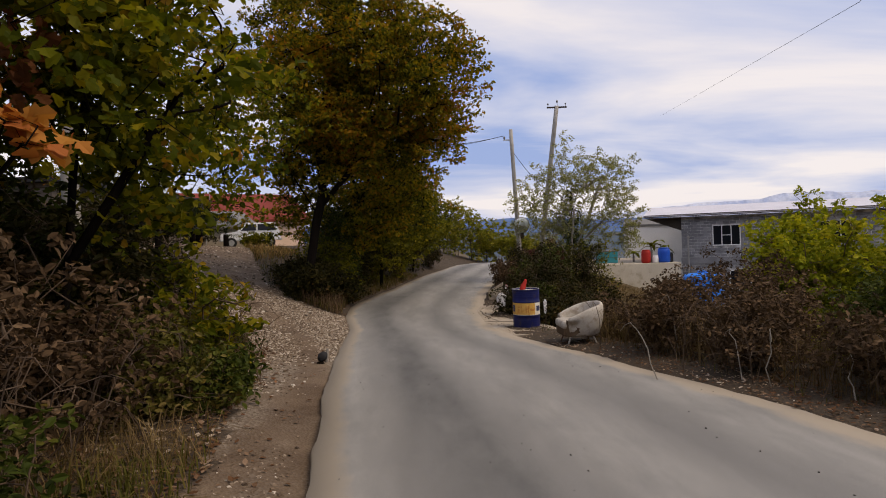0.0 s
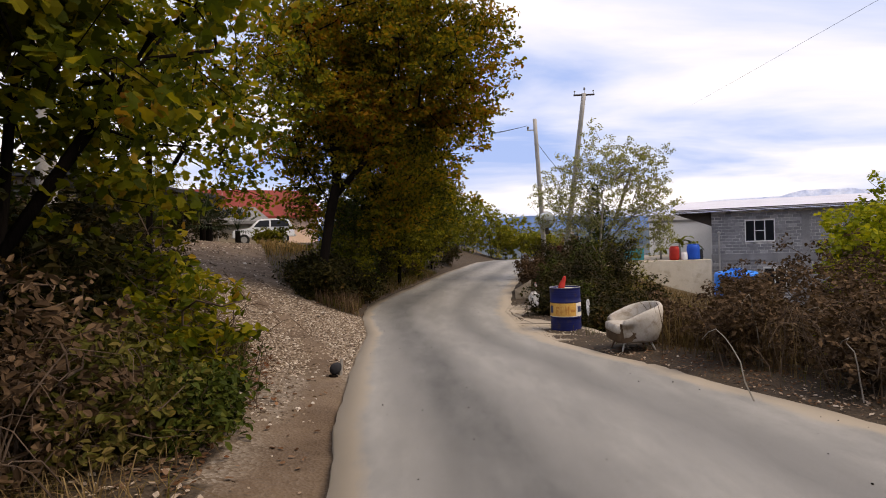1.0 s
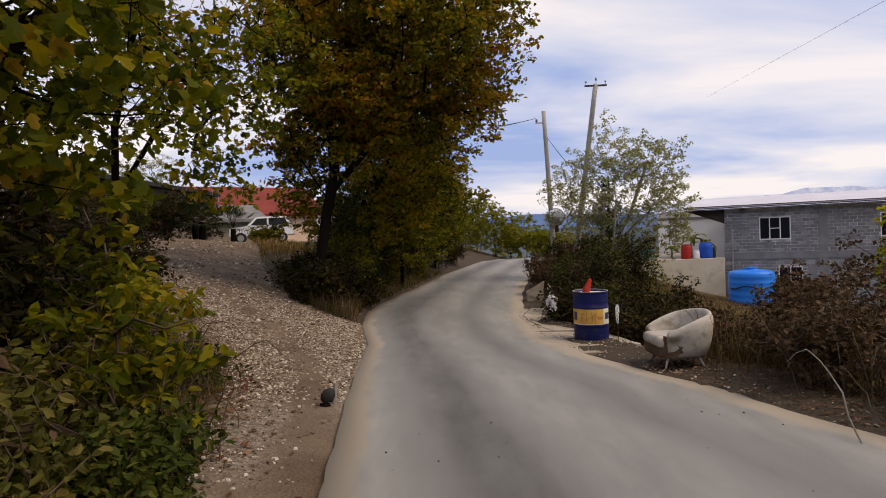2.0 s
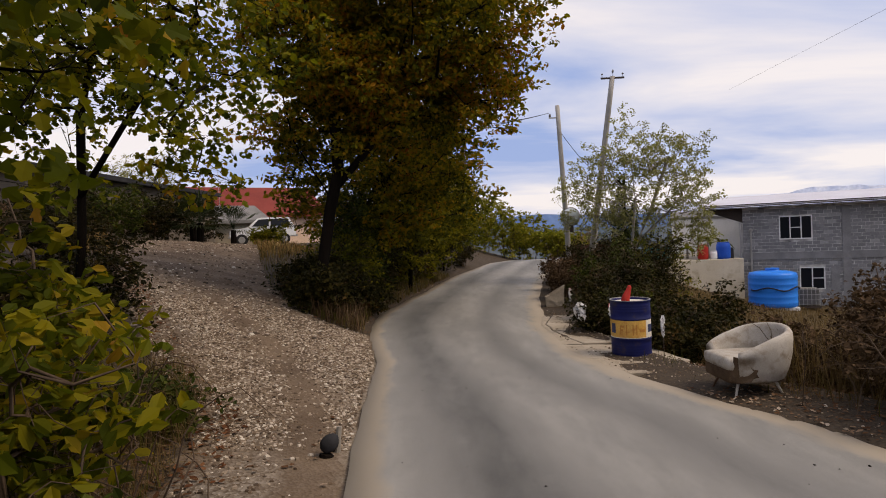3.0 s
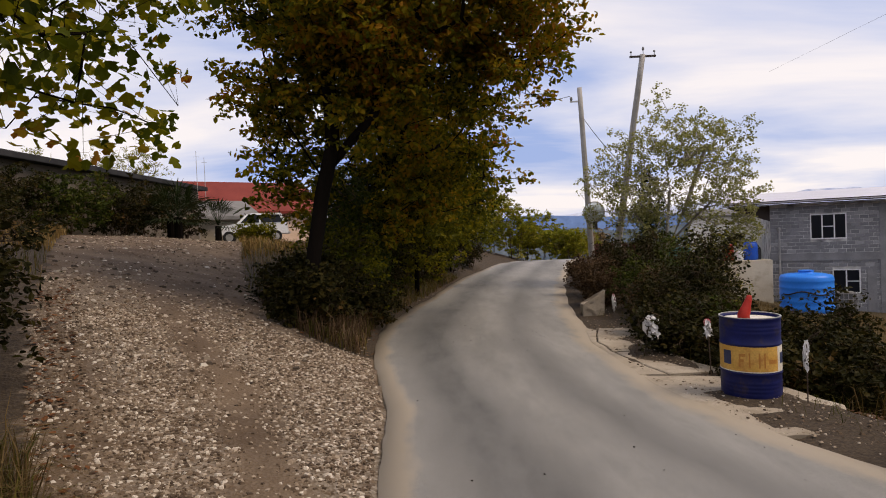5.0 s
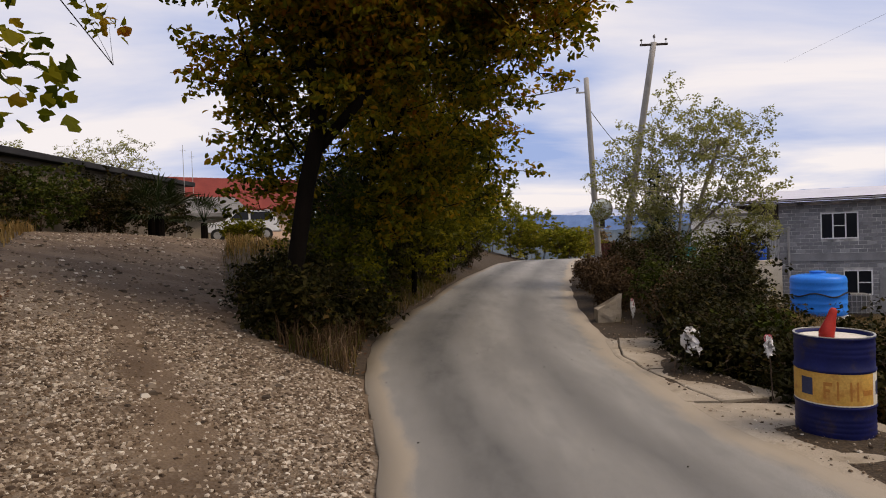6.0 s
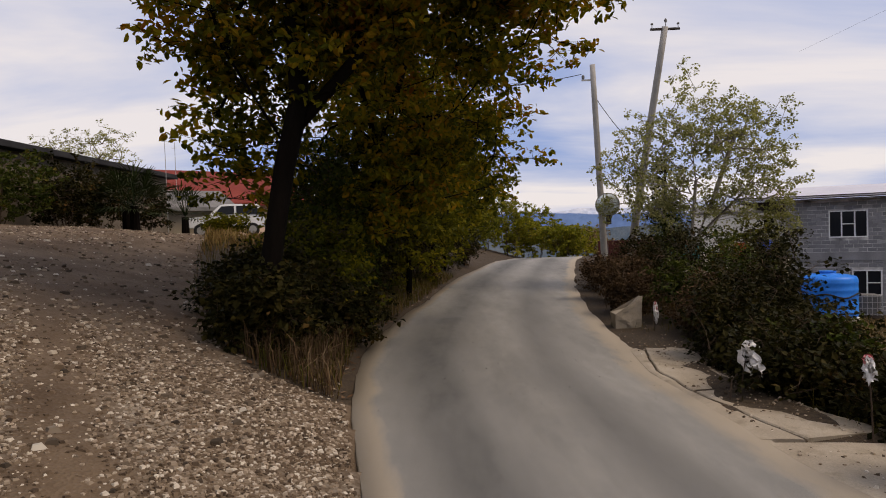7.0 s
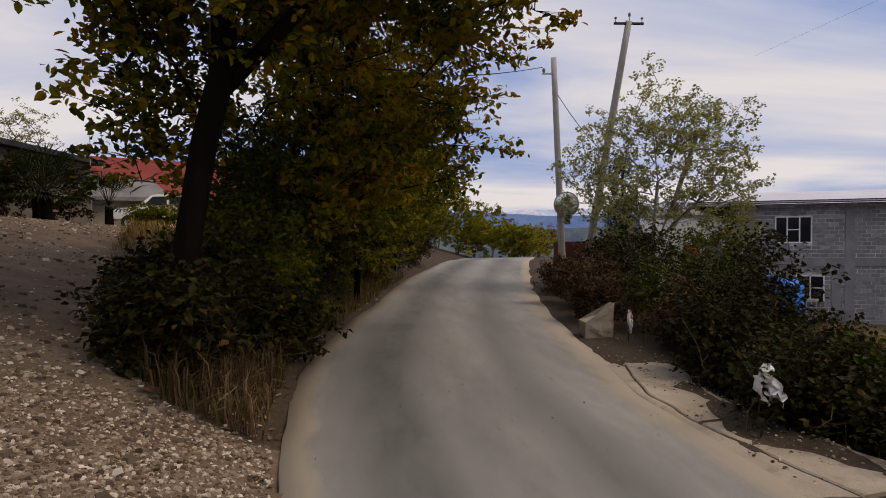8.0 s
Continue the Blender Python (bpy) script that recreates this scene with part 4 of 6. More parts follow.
def plain_house(name, at, turn, w, d, h, wall, roof, pitch, label, over=0.5):
    ob = empty(name, at, turn, label, "house", "village houses")
    bm = box(w, d, h, (0, 0, h / 2))
    part("wall", bm, wall, ob)
    rise = (d / 2 + over) * math.tan(radians(pitch))
    V = []
    for dz in (0, 0.18):
        V += [(-w / 2 - over, -d / 2 - over, h - 0.05 + dz), (w / 2 + over, -d / 2 - over, h - 0.05 + dz), (w / 2 + over, 0, h + rise + dz), (-w / 2 - over, 0, h + rise + dz), (w / 2 + over, d / 2 + over, h - 0.05 + dz), (-w / 2 - over, d / 2 + over, h - 0.05 + dz)]
    F = [(0, 1, 2, 3), (3, 2, 4, 5), (9, 8, 7, 6), (11, 10, 8, 9), (0, 6, 7, 1), (4, 10, 11, 5), (1, 7, 8, 2), (2, 8, 10, 4), (0, 3, 9, 6), (3, 5, 11, 9)]
    mesh_object("roof", V, F, roof, ob)
    mesh_object("gable", [(-w / 2, -d / 2, h), (-w / 2, d / 2, h), (-w / 2, 0, h + rise * 0.92), (w / 2, -d / 2, h), (w / 2, d / 2, h), (w / 2, 0, h + rise * 0.92)], [(0, 1, 2), (5, 4, 3), (0, 2, 5, 3), (1, 4, 5, 2)], wall, ob)
    return ob


plain_house("white_house", (22.0 * K, 59 * K, -4.5 * K), -20, 7.0, 6.0, 5.6, WHITE_WALL, GREY_ROOF, 8, "white rendered house behind the block house", 0.1)
plain_house("red_roof_house", (-19.0 * K, 55 * K, 1.25 * K), 38, 8.5, 6.6, 2.0, PINK_WALL, RED_TILE, 30, "pink house with a bright red pitched roof")
plain_house("grey_roof_house", (-18.9 * K, 46.5 * K, 1.1 * K), 40, 5.0, 4.5, 1.6, DULL_PLASTER, GREY_ROOF, 20, "low cream house with a grey slate roof")


def long_shed():
    ob = empty("long_shed", (-20.3 * K, 35.5 * K, 1.25 * K), 0, "long low shed with a flat black roof", "shed", "village houses")
    part("wall", box(5.0, 15.0, 3.0, (0, 0, 1.5)), SHED_WALL, ob)
    part("roof", box(5.8, 15.8, 0.22, (0, 0, 3.11), 0.03), BLACK_ROOF, ob)


long_shed()


# ---- poles ----
def pole(name, at, top, r0, r1, label):
    ob = empty(name, at, 0, label, "utility pole", "utility poles")
    b = Vector((0, 0, -0.3))
    t = Vector(top) - Vector(at)
    n = 7
    V, F = tubes([[(b + (t - b) * i / n, r0 + (r1 - r0) * i / n) for i in range(n + 1)]], 14)
    mesh_object("shaft", V, F, POLE_CONCRETE, ob, smooth=True)
    return ob


pole_a = pole("utility_pole", P(5.45, 35.2), (6.45 * K, 32.9 * K, 8.45 * K), 0.15, 0.10, "leaning grey concrete utility pole with insulator crossarm")
pole_b = pole("utility_pole", P(4.35, 34.0), (4.02 * K, 34 * K, 7.45 * K), 0.12, 0.09, "upright grey concrete utility pole beside the lane")
pole_c = pole("utility_pole", P(-6.7, 11.0), (-6.75 * K, 11 * K, 8.0 * K), 0.14, 0.11, "grey concrete utility pole standing in the thicket")


# ---- distance ----
HAZE_BLUE = surface("far_ridge", (0.10, 0.17, 0.33), (0.13, 0.21, 0.38), 1.0, coarse=0.004, fine=0.03, relief=0)
SNOW_RIDGE = surface("snow_ridge", (0.38, 0.45, 0.62), (0.75, 0.77, 0.82), 1.0, coarse=0.012, fine=0.05, relief=0)
TOWN_HILL = surface("town_hill", (0.07, 0.10, 0.13), (0.15, 0.17, 0.18), 1.0, coarse=0.02, fine=0.25, relief=0)


def ridge(name, dist, a0, a1, base, height, wave, seed, material, label):
    n = 160
    V, F = [], []
    for i in range(n + 1):
        f = i / n
        a = radians(a0 + (a1 - a0) * f)
        x, y = dist * math.sin(a), dist * math.cos(a)
        h = base + (height - base) * math.sin(math.pi * min(1, max(0, f))) ** 0.5 * (0.75 + wave * noise.fractal(Vector((f * 7, seed, 0)), 1, 2, 5))
        V += [(x, y, -120), (x * 1.05, y * 1.05, h), (x * 1.2, y * 1.2, -120)]
    for i in range(n):
        a = i * 3
        F += [(a, a + 3, a + 4, a + 1), (a + 1, a + 4, a + 5, a + 2)]
    tagged(mesh_object(name, V, F, material, smooth=False), label, "mountains", kind="structure")


ridge("backdrop_snow", 3600, 5, 60, 40, 190, 0.28, 3.3, SNOW_RIDGE, "far snow-dusted mountain ridge")
ridge("backdrop_ridge", 3000, -25, 26, 20, 100, 0.25, 8.1, HAZE_BLUE, "far hazy blue mountain ridge")
ridge("backdrop_hill", 1500, -20, 35, -30, 22, 0.3, 5.7, TOWN_HILL, "far wooded hill with scattered town")


# ---- concrete apron with its cracks ----
def apron():
    """Broken concrete strip between asphalt and bank, cracked into separate plates."""
    ob = empty("concrete_apron", (0, 0, 0), 0, "cracked pale concrete strip along the asphalt edge", "pavement", kind="structure")

    def inner(y):
        return edge_right(y) - 0.12

    def outer(y):
        return along(y, (13.0, 13.4, 14.3, 15.4, 16.3, 17.7, 18.9, 19.8, 20.7), (1.80, 2.4, 2.85, 2.62, 2.22, 1.90, 1.98, 2.25, 2.15)) + 0.05 * noise.noise(Vector((1.7, y * 3.0, 0)))

    def middle(y):
        return along(y, (12.6, 16.0, 17.0, 17.6, 18.7, 20.6), (1.9, 1.42, 1.22, 1.12, 1.12, 1.5)) + 0.05 * noise.noise(Vector((4.7, y * 2.4, 0)))

    def plate(lo, hi, y0, y1, slant, lift=0.022):
        ys = np.arange(y0, y1 + 0.01, 0.12)
        V, F = [], []
        for y in ys:
            a, b = lo(y) + 0.014, hi(y) - 0.014
            for f in (0, 0.02, 0.5, 0.98, 1):
                x = a + (b - a) * f
                yy = y + slant * (x - a)
                z = road_height(x, yy) + lift * (min(1, 2 * f) if lo is inner else 1) - (0.012 if f in (0, 1) else 0) - 0.01 * noise.noise(Vector((x, yy, 2)))
                V.append((x * K, yy * K, z * K))
            V.append((b * K, (y + slant * (b - a)) * K, (road_height(b, y) - 0.35) * K))
            V.append((a * K, y * K, (road_height(a, y) - 0.10) * K))
        n = 7
        for j in range(len(ys) - 1):
            for k in range(n):
                a = j * n + k
                b = j * n + (k + 1) % n
                F.append((a, b, b + n, a + n))
        F.append(tuple(range(n - 1, -1, -1)))
        F.append(tuple(range((len(ys) - 1) * n, len(ys) * n)))
        mesh_object("plate", V, F, CONCRETE, ob)

    plate(inner, outer, 13.1, 15.8, 0.0)
    plate(middle, outer, 15.83, 17.55, 0.3)
    plate(middle, outer, 17.58, 20.6, 0.3)
    plate(inner, middle, 15.82, 20.55, 0.0, 0.014)


apron()

# ---- barrel by the road ----
DRUM_BLUE = surface("drum_blue", (0.005, 0.008, 0.058), (0.009, 0.014, 0.10), 0.5, 0.0, coarse=3, fine=60, relief=0.06, dirt=(0.045, 0.035, 0.035), dirt_amount=0.25)
DRUM_YELLOW = surface("drum_yellow", (0.55, 0.30, 0.06), (0.66, 0.40, 0.11), 0.6, coarse=4, fine=50, relief=0.05, dirt=(0.42, 0.17, 0.05), dirt_amount=0.35)
DRUM_WHITE = surface("drum_white", (0.62, 0.58, 0.50), (0.72, 0.69, 0.62), 0.6, coarse=4, fine=50, relief=0.05, dirt=(0.35, 0.24, 0.14), dirt_amount=0.2)
DRUM_INK = surface("drum_ink", (0.03, 0.04, 0.09), (0.05, 0.06, 0.12), 0.6, coarse=4, fine=50, relief=0.02)
RUST_INK = surface("rust_ink", (0.42, 0.17, 0.04), (0.50, 0.23, 0.06), 0.7, coarse=6, fine=60, relief=0.02)
STEEL = surface("dull_steel", (0.35, 0.34, 0.32), (0.46, 0.45, 0.43), 0.45, 0.7, coarse=4, fine=60, relief=0.05)
RED_PLASTIC = surface("red_plastic", (0.30, 0.016, 0.012), (0.40, 0.028, 0.018), 0.55, coarse=4, fine=60, relief=0.05)


def band(r, a0, a1, z0, z1, thick=0.002):
    """A curved sheet lying on a drum, between two angles and two heights."""
    n = max(3, int(abs(a1 - a0) / 5))
    V, F = [], []
    for i in range(n + 1):
        a = radians(a0 + (a1 - a0) * i / n)
        for rr, z in ((r, z0), (r + thick, z0), (r + thick, z1), (r, z1)):
            V.append((rr * math.cos(a), rr * math.sin(a), z))
    for i in range(n):
        for k in range(4):
            p, q = i * 4 + k, i * 4 + (k + 1) % 4
            F.append((p, q, q + 4, p + 4))
    F += [(3, 2, 1, 0), (n * 4, n * 4 + 1, n * 4 + 2, n * 4 + 3)]
    return V, F


def barrel():
    ob = empty("steel_barrel", P(2.03, 14.72, 0.0), 0, "blue steel oil barrel with a yellow band", "barrel")
    ob.location.z = K * (road_height(2.03, 14.72) - 0.012)
    R, H = 0.285, 0.85
    prof = [(R - 0.02, 0.0), (R + 0.004, 0.004), (R + 0.006, 0.018), (R, 0.024)]
    for zc in (0.295, 0.585):
        prof += [(R, zc - 0.016), (R + 0.009, zc - 0.006), (R + 0.009, zc + 0.006), (R, zc + 0.016)]
    for zc in (0.08, 0.12, 0.16, 0.20, 0.70, 0.74, 0.78):
        prof += [(R, zc - 0.012), (R + 0.003, zc), (R, zc + 0.012)]
    prof = sorted(prof[:4], key=lambda q: q[1]) + sorted(prof[4:], key=lambda q: q[1])
    prof += [(R, H - 0.02), (R + 0.006, H - 0.014), (R + 0.006, H), (R - 0.008, H), (R - 0.010, H - 0.03)]
    part("drum", lathe(prof, 48, close=False), DRUM_BLUE, ob, smooth=True)
    part("base", lathe([(0.02, 0.012), (R - 0.01, 0.012), (R - 0.01, 0.016)], 40), STEEL, ob)
    part("rim", lathe([(R - 0.008, H + 0.001), (R + 0.007, H + 0.001), (R + 0.007, H + 0.008), (R - 0.008, H + 0.008), (R - 0.008, H + 0.001)], 48, close=False), STEEL, ob, "bare metal rim")
    part("lid", lathe([(0.01, H - 0.035), (R - 0.012, H - 0.035), (R - 0.012, H - 0.03)], 40), DRUM_WHITE, ob, "pale dusty lid")
    V, F = band(R + 0.0015, -205, -58, 0.312, 0.568)
    mesh_object("yellow_band", V, F, DRUM_YELLOW, ob, "faded yellow label band")
    V, F = band(R + 0.0015, -58, 155, 0.312, 0.568)
    mesh_object("white_band", V, F, DRUM_WHITE, ob, "worn white label band")
    # unreadable marks become plain bars
    for a0, a1, z0, z1, mat in ((-136, -133, 0.37, 0.50, RUST_INK), (-133, -124, 0.47, 0.50, RUST_INK), (-133, -127, 0.42, 0.445, RUST_INK), (-118, -115, 0.36, 0.51, RUST_INK), (-100, -97, 0.36, 0.51, RUST_INK), (-90, -87, 0.36, 0.51, RUST_INK),
                                (-50, -22, 0.39, 0.50, DRUM_INK), (-172, -152, 0.38, 0.52, DRUM_INK), (-80, -62, 0.40, 0.44, RUST_INK), (-205, -58, 0.312, 0.322, DRUM_WHITE)):
        V, F = band(R + 0.0036, a0, a1, z0, z1, 0.001)
        mesh_object("label_bar", V, F, mat, ob)
    return ob


barrel()


def red_marker():
    """A crumpled red plastic piece standing in the barrel."""
    x, y = 2.0, 14.70
    ob = empty("red_marker", (x * K, y * K, K * (road_height(2.03, 14.72) - 0.012) + 0.816), 20, "crumpled red plastic piece standing in the barrel", "marker")
    line = [((-0.05, 0, 0.0), 0.070), ((-0.045, 0.0, 0.05), 0.066), ((-0.025, 0.0, 0.10), 0.056), ((0.0, 0, 0.15), 0.046), ((0.02, 0, 0.195), 0.038), ((0.03, 0, 0.225), 0.032), ((0.036, 0, 0.243), 0.02)]
    V, F = tubes([line], 14)
    rng = random.Random(3)
    V = [(a * (1 + rng.uniform(-0.05, 0.05)), b * 0.75 + rng.uniform(-0.006, 0.006), max(c, 0.0)) for a, b, c in V]
    mesh_object("red_piece", V, F, RED_PLASTIC, ob, smooth=True)


red_marker()

# ---- armchair ----
FABRIC = surface("worn_fabric", (0.36, 0.325, 0.28), (0.52, 0.485, 0.435), 0.9, coarse=3.5, fine=180, relief=0.25, dirt=(0.24, 0.19, 0.14), dirt_amount=0.4)
STAINED = surface("stained_fabric", (0.07, 0.045, 0.028), (0.15, 0.105, 0.07), 0.9, coarse=5, fine=120, relief=0.3)
LEG_WOOD = surface("leg_wood", (0.09, 0.045, 0.028), (0.16, 0.09, 0.055), 0.6, coarse=5, fine=80)
LEG_METAL = surface("leg_pale", (0.45, 0.42, 0.38), (0.55, 0.52, 0.48), 0.5, coarse=5, fine=80)


def armchair():
    at = P(2.70, 12.0, -0.05)
    ob = empty("armchair", at, 184, "dirty cream fabric tub armchair with brown stains", "armchair")
    ob.scale = (1.1, 1.1, 1.05)
    W, D = 0.36, 0.36   # half width and half depth of the shell
    V, F = [], []
    steps = 44
    sec_n = 0
    for i in range(steps + 1):
        th = radians(-128 + 256 * i / steps)   # 0 is the back
        c, s_ = math.cos(th), math.sin(th)
        p = 2.6
        k = (abs(c) ** p + abs(s_) ** p) ** (-1 / p)
        px, py = -c * k, s_ * k                 # plan of the outside, front is +x
        f = min(1.0, abs(th) / radians(128))
        top = 0.735 - 0.225 * (f ** 1.5) - 0.01 * math.cos(6 * f)
        arm = 0.5 - 0.5 * math.cos(math.pi * f)
        sec = [(0.74, 0.185), (0.86, 0.215), (0.965, 0.33), (1.03, 0.46), (1.05, top - 0.10), (1.035, top - 0.035), (0.985, top - 0.004), (0.93, top), (0.87, top - 0.018), (0.835, top - 0.07), (0.80, 0.44), (0.74, 0.34), (0.70, 0.20)]
        sec_n = len(sec)
        for q, z in sec:
            lean = 1 + 0.05 * (1 - f) * (z - 0.2)
            V.append((px * D * q * lean, py * W * q, z))
    for i in range(steps):
        for k in range(sec_n):
            a, b = i * sec_n + k, i * sec_n + (k + 1) % sec_n
            F.append((a, b, b + sec_n, a + sec_n))
    F += [tuple(range(sec_n - 1, -1, -1)), tuple(range(steps * sec_n, (steps + 1) * sec_n))]
    mesh_object("backrest", V, F, FABRIC, ob, smooth=True)
    bm = box(0.56, 0.52, 0.13, (0.035, 0, 0.375), 0.05)
    part("seat_cushion", bm, FABRIC, ob, smooth=True)
    part("front_panel", box(0.20, 0.50, 0.15, (0.20, 0, 0.262), 0.03), STAINED, ob, "brown stained front panel")
    part("seat_base", box(0.50, 0.48, 0.12, (-0.01, 0, 0.235), 0.03), STAINED, ob)
    # torn patch on the near arm: a ragged sheet hugging the side
    bm = bmesh.new()
    rag = random.Random(4)
    outline = [(0.262, 0.46), (0.262, 0.20), (0.20, 0.195), (0.13, 0.215), (0.11, 0.25), (0.065, 0.262), (0.09, 0.30), (0.075, 0.335), (0.13, 0.35), (0.16, 0.40), (0.20, 0.405), (0.23, 0.455)]
    ring = [[bm.verts.new((x, 0.350 - 1.15 * max(0, x - 0.10) ** 1.4 - 0.35 * max(0, 0.40 - z) ** 1.5 + d, z)) for x, z in outline] for d in (0.0, 0.006)]
    n = len(outline)
    bm.faces.new(ring[0]); bm.faces.new(ring[1][::-1])
    for k in range(n):
        bm.faces.new((ring[0][k], ring[0][(k + 1) % n], ring[1][(k + 1) % n], ring[1][k]))
    part("torn_patch", bm, STAINED, ob, "brown torn patch")
    V, F = [], []
    for sx in (-1, 1):
        for sy in (-1, 1):
            mesh = tubes([[((sx * 0.17, sy * 0.17, 0.21), 0.018), ((sx * 0.235, sy * 0.225, 0.03), 0.009)]], 10)
            mesh_object("leg", *mesh, LEG_METAL if sy > 0 else LEG_WOOD, ob, smooth=True)
    return ob


armchair()

# ---- bags on stakes along the slab ----
BAG, _n, _l, _b = shader("bag_plastic", 0.4)
_b.inputs["Base Color"].default_value = (0.74, 0.74, 0.75, 1)
_nz = noise_node(_n, _l, 9, 4, 0.6)
_rr = ramp_node(_n, [(0.35, (0.55, 0.53, 0.52)), (0.6, (0.80, 0.80, 0.82))])
_l(_nz.outputs["Fac"], _rr.inputs[0]); _l(_rr.outputs[0], _b.inputs["Base Color"])
bump(_n, _l, _b, _nz.outputs["Fac"], 0.8, 0.03)
PINK_BAG = surface("pink_print", (0.45, 0.05, 0.07), (0.62, 0.30, 0.30), 0.5, coarse=8, fine=60, relief=0.3)
WIRE = surface("rusty_wire", (0.05, 0.035, 0.028), (0.10, 0.07, 0.05), 0.8, coarse=8, fine=80)


def bag_stake(x, y, tall, lean, w, h, seed, red, label):
    """A wire stake with a crumpled plastic bag tied to its top."""
    rng = random.Random(seed)
    ob = empty("bag_stake", P(x, y, 0.02), rng.uniform(0, 360) * 0 + 0, label, "stake", "bags on stakes")
    tip = (lean[0], lean[1], tall)
    mesh_object("stake", *tubes([[((0, 0, -0.05), 0.006), ((lean[0] * 0.4, lean[1] * 0.4, tall * 0.5), 0.006), (tip, 0.005)]], 6), WIRE, ob)

    def sheets(count, w, h, off, lift):
        bm = bmesh.new()
        for k in range(count):
            ang = off + k * 0.9 + rng.uniform(-0.5, 0.5)
            wk, hk, dk, sk = w * rng.uniform(0.55, 1.0), h * rng.uniform(0.55, 1.0), -h * rng.uniform(0.0, 0.3) * k, rng.uniform(-0.5, 0.5)
            ca, sa = math.cos(ang), math.sin(ang)
            nu, nv, grid = 9, 10, []
            for b in range(nv):
                v = b / (nv - 1)
                row = []
                for a in range(nu):
                    u = a / (nu - 1) - 0.5
                    p = Vector((u * 3 + seed, v * 3, k * 4.0))
                    fold = 0.10 * noise.noise(p * 1.6) + 0.05 * noise.noise(p * 3.7)
                    wide = wk * (0.3 + 0.9 * math.sin(math.pi * min(0.9, 0.12 + v * 0.7)))
                    rag = hk * (0.7 * noise.noise(Vector((u * 7, seed + k, 0)))) * v * v
                    x, y = u * wide + sk * wk * v, fold * w * 4.2 * (0.3 + v)
                    row.append(bm.verts.new((tip[0] + x * ca - y * sa, tip[1] + x * sa + y * ca, tip[2] + lift + dk - hk * v + rag)))
                grid.append(row)
            for b in range(nv - 1):
                for a in range(nu - 1):
                    if b > 5 and noise.noise(Vector((a * 0.9, b * 0.5, seed + k))) > 0.12:
                        continue
                    bm.faces.new((grid[b][a], grid[b][a + 1], grid[b + 1][a + 1], grid[b + 1][a]))
        return bm

    part("bag", sheets(3, w, h, 0.2, 0.03), BAG, ob)
    if red:
        part("printed_corner", sheets(1, w * 0.8, h * 0.45, 0.5, 0.04), PINK_BAG, ob, "red printed corner")
    return ob


bag_stake(1.54, 17.25, 0.52, (0.10, 0.0), 0.20, 0.27, 3, False, "white torn plastic bag tied on a bent stake")
bag_stake(1.98, 15.75, 0.60, (-0.02, 0.02), 0.13, 0.19, 8, True, "white and red plastic bag tied on a wire stake")
bag_stake(2.42, 14.25, 0.55, (0.0, 0.0), 0.075, 0.28, 12, False, "narrow white plastic bag tied on a wire stake")
bag_stake(2.28, 22.3, 0.46, (0.02, 0.0), 0.11, 0.32, 21, True, "pinkish plastic bag tied on a stake")
mesh_object("bent_rod", *tubes([[((0, 0, -0.03), 0.007), ((0.03, 0.02, 0.16), 0.007), ((0.10, 0.05, 0.22), 0.006)]], 6), WIRE).matrix_world = pose(*P(1.38, 17.15, 0.03))
tagged(bpy.data.objects["bent_rod"], "short rusty bent rod sticking out of the concrete", "rod")


def rubble_chunk():
    """A broken trough-shaped piece of concrete with one tall corner."""
    ob = empty("concrete_chunk", P(1.98, 23.1, -0.02), 0, "broken tan concrete chunk with one tall corner", "rubble")
    bm = bmesh.new()
    V = [(-0.26, -0.2, 0), (0.20, -0.2, 0), (0.22, 0.2, 0), (-0.24, 0.2, 0), (-0.27, -0.22, 0.27), (0.0, -0.21, 0.33), (0.24, -0.16, 0.58), (0.26, 0.12, 0.56), (0.02, 0.22, 0.33), (-0.25, 0.22, 0.26)]
    vs = [bm.verts.new(v) for v in V]
    for f in ((3, 2, 1, 0), (0, 1, 6, 5, 4), (1, 2, 7, 6), (2, 3, 9, 8, 7), (3, 0, 4, 9), (4, 5, 8, 9), (5, 6, 7, 8)):
        bm.faces.new([vs[i] for i in f])
    bmesh.ops.triangulate(bm, faces=bm.faces)
    bmesh.ops.subdivide_edges(bm, edges=bm.edges, cuts=4, use_grid_fill=True)
    for v in bm.verts:
        v.co += Vector((1, 1, 0.6)) * 0.018 * noise.noise(v.co * 9)
    part("chunk", bm, CONCRETE, ob)


rubble_chunk()


def cut_post():
    """A leaning cut-off post with a black rubber cap by the lane edge."""
    ob = empty("cut_post", P(-1.92, 9.35, -0.03), 0, "short leaning post with a black rubber cap", "post")
    mesh_object("stump", *tubes([[((0.0, 0, -0.05), 0.05), ((0.01, 0.02, 0.03), 0.055), ((0.03, 0.03, 0.07), 0.048)]], 10), BARK, ob)
    bm = bmesh.new()
    bmesh.ops.create_icosphere(bm, subdivisions=3, radius=0.07, matrix=pose(0.03, 0.03, 0.10) @ Matrix.Diagonal((1.0, 0.8, 1.0, 1)))
    for v in bm.verts:
        v.co.z = max(v.co.z, 0.05) + 0.012 * noise.noise(v.co * 20) + 0.35 * max(0, v.co.x - 0.02)
    part("cap", bm, BLACK_ROOF, ob, "black rubber cap", smooth=True)
    mesh_object("pale_stake", *tubes([[((0.06, 0.10, -0.05), 0.024), ((0.085, 0.13, 0.20), 0.020)]], 8), PALE_BARK, ob)


cut_post()

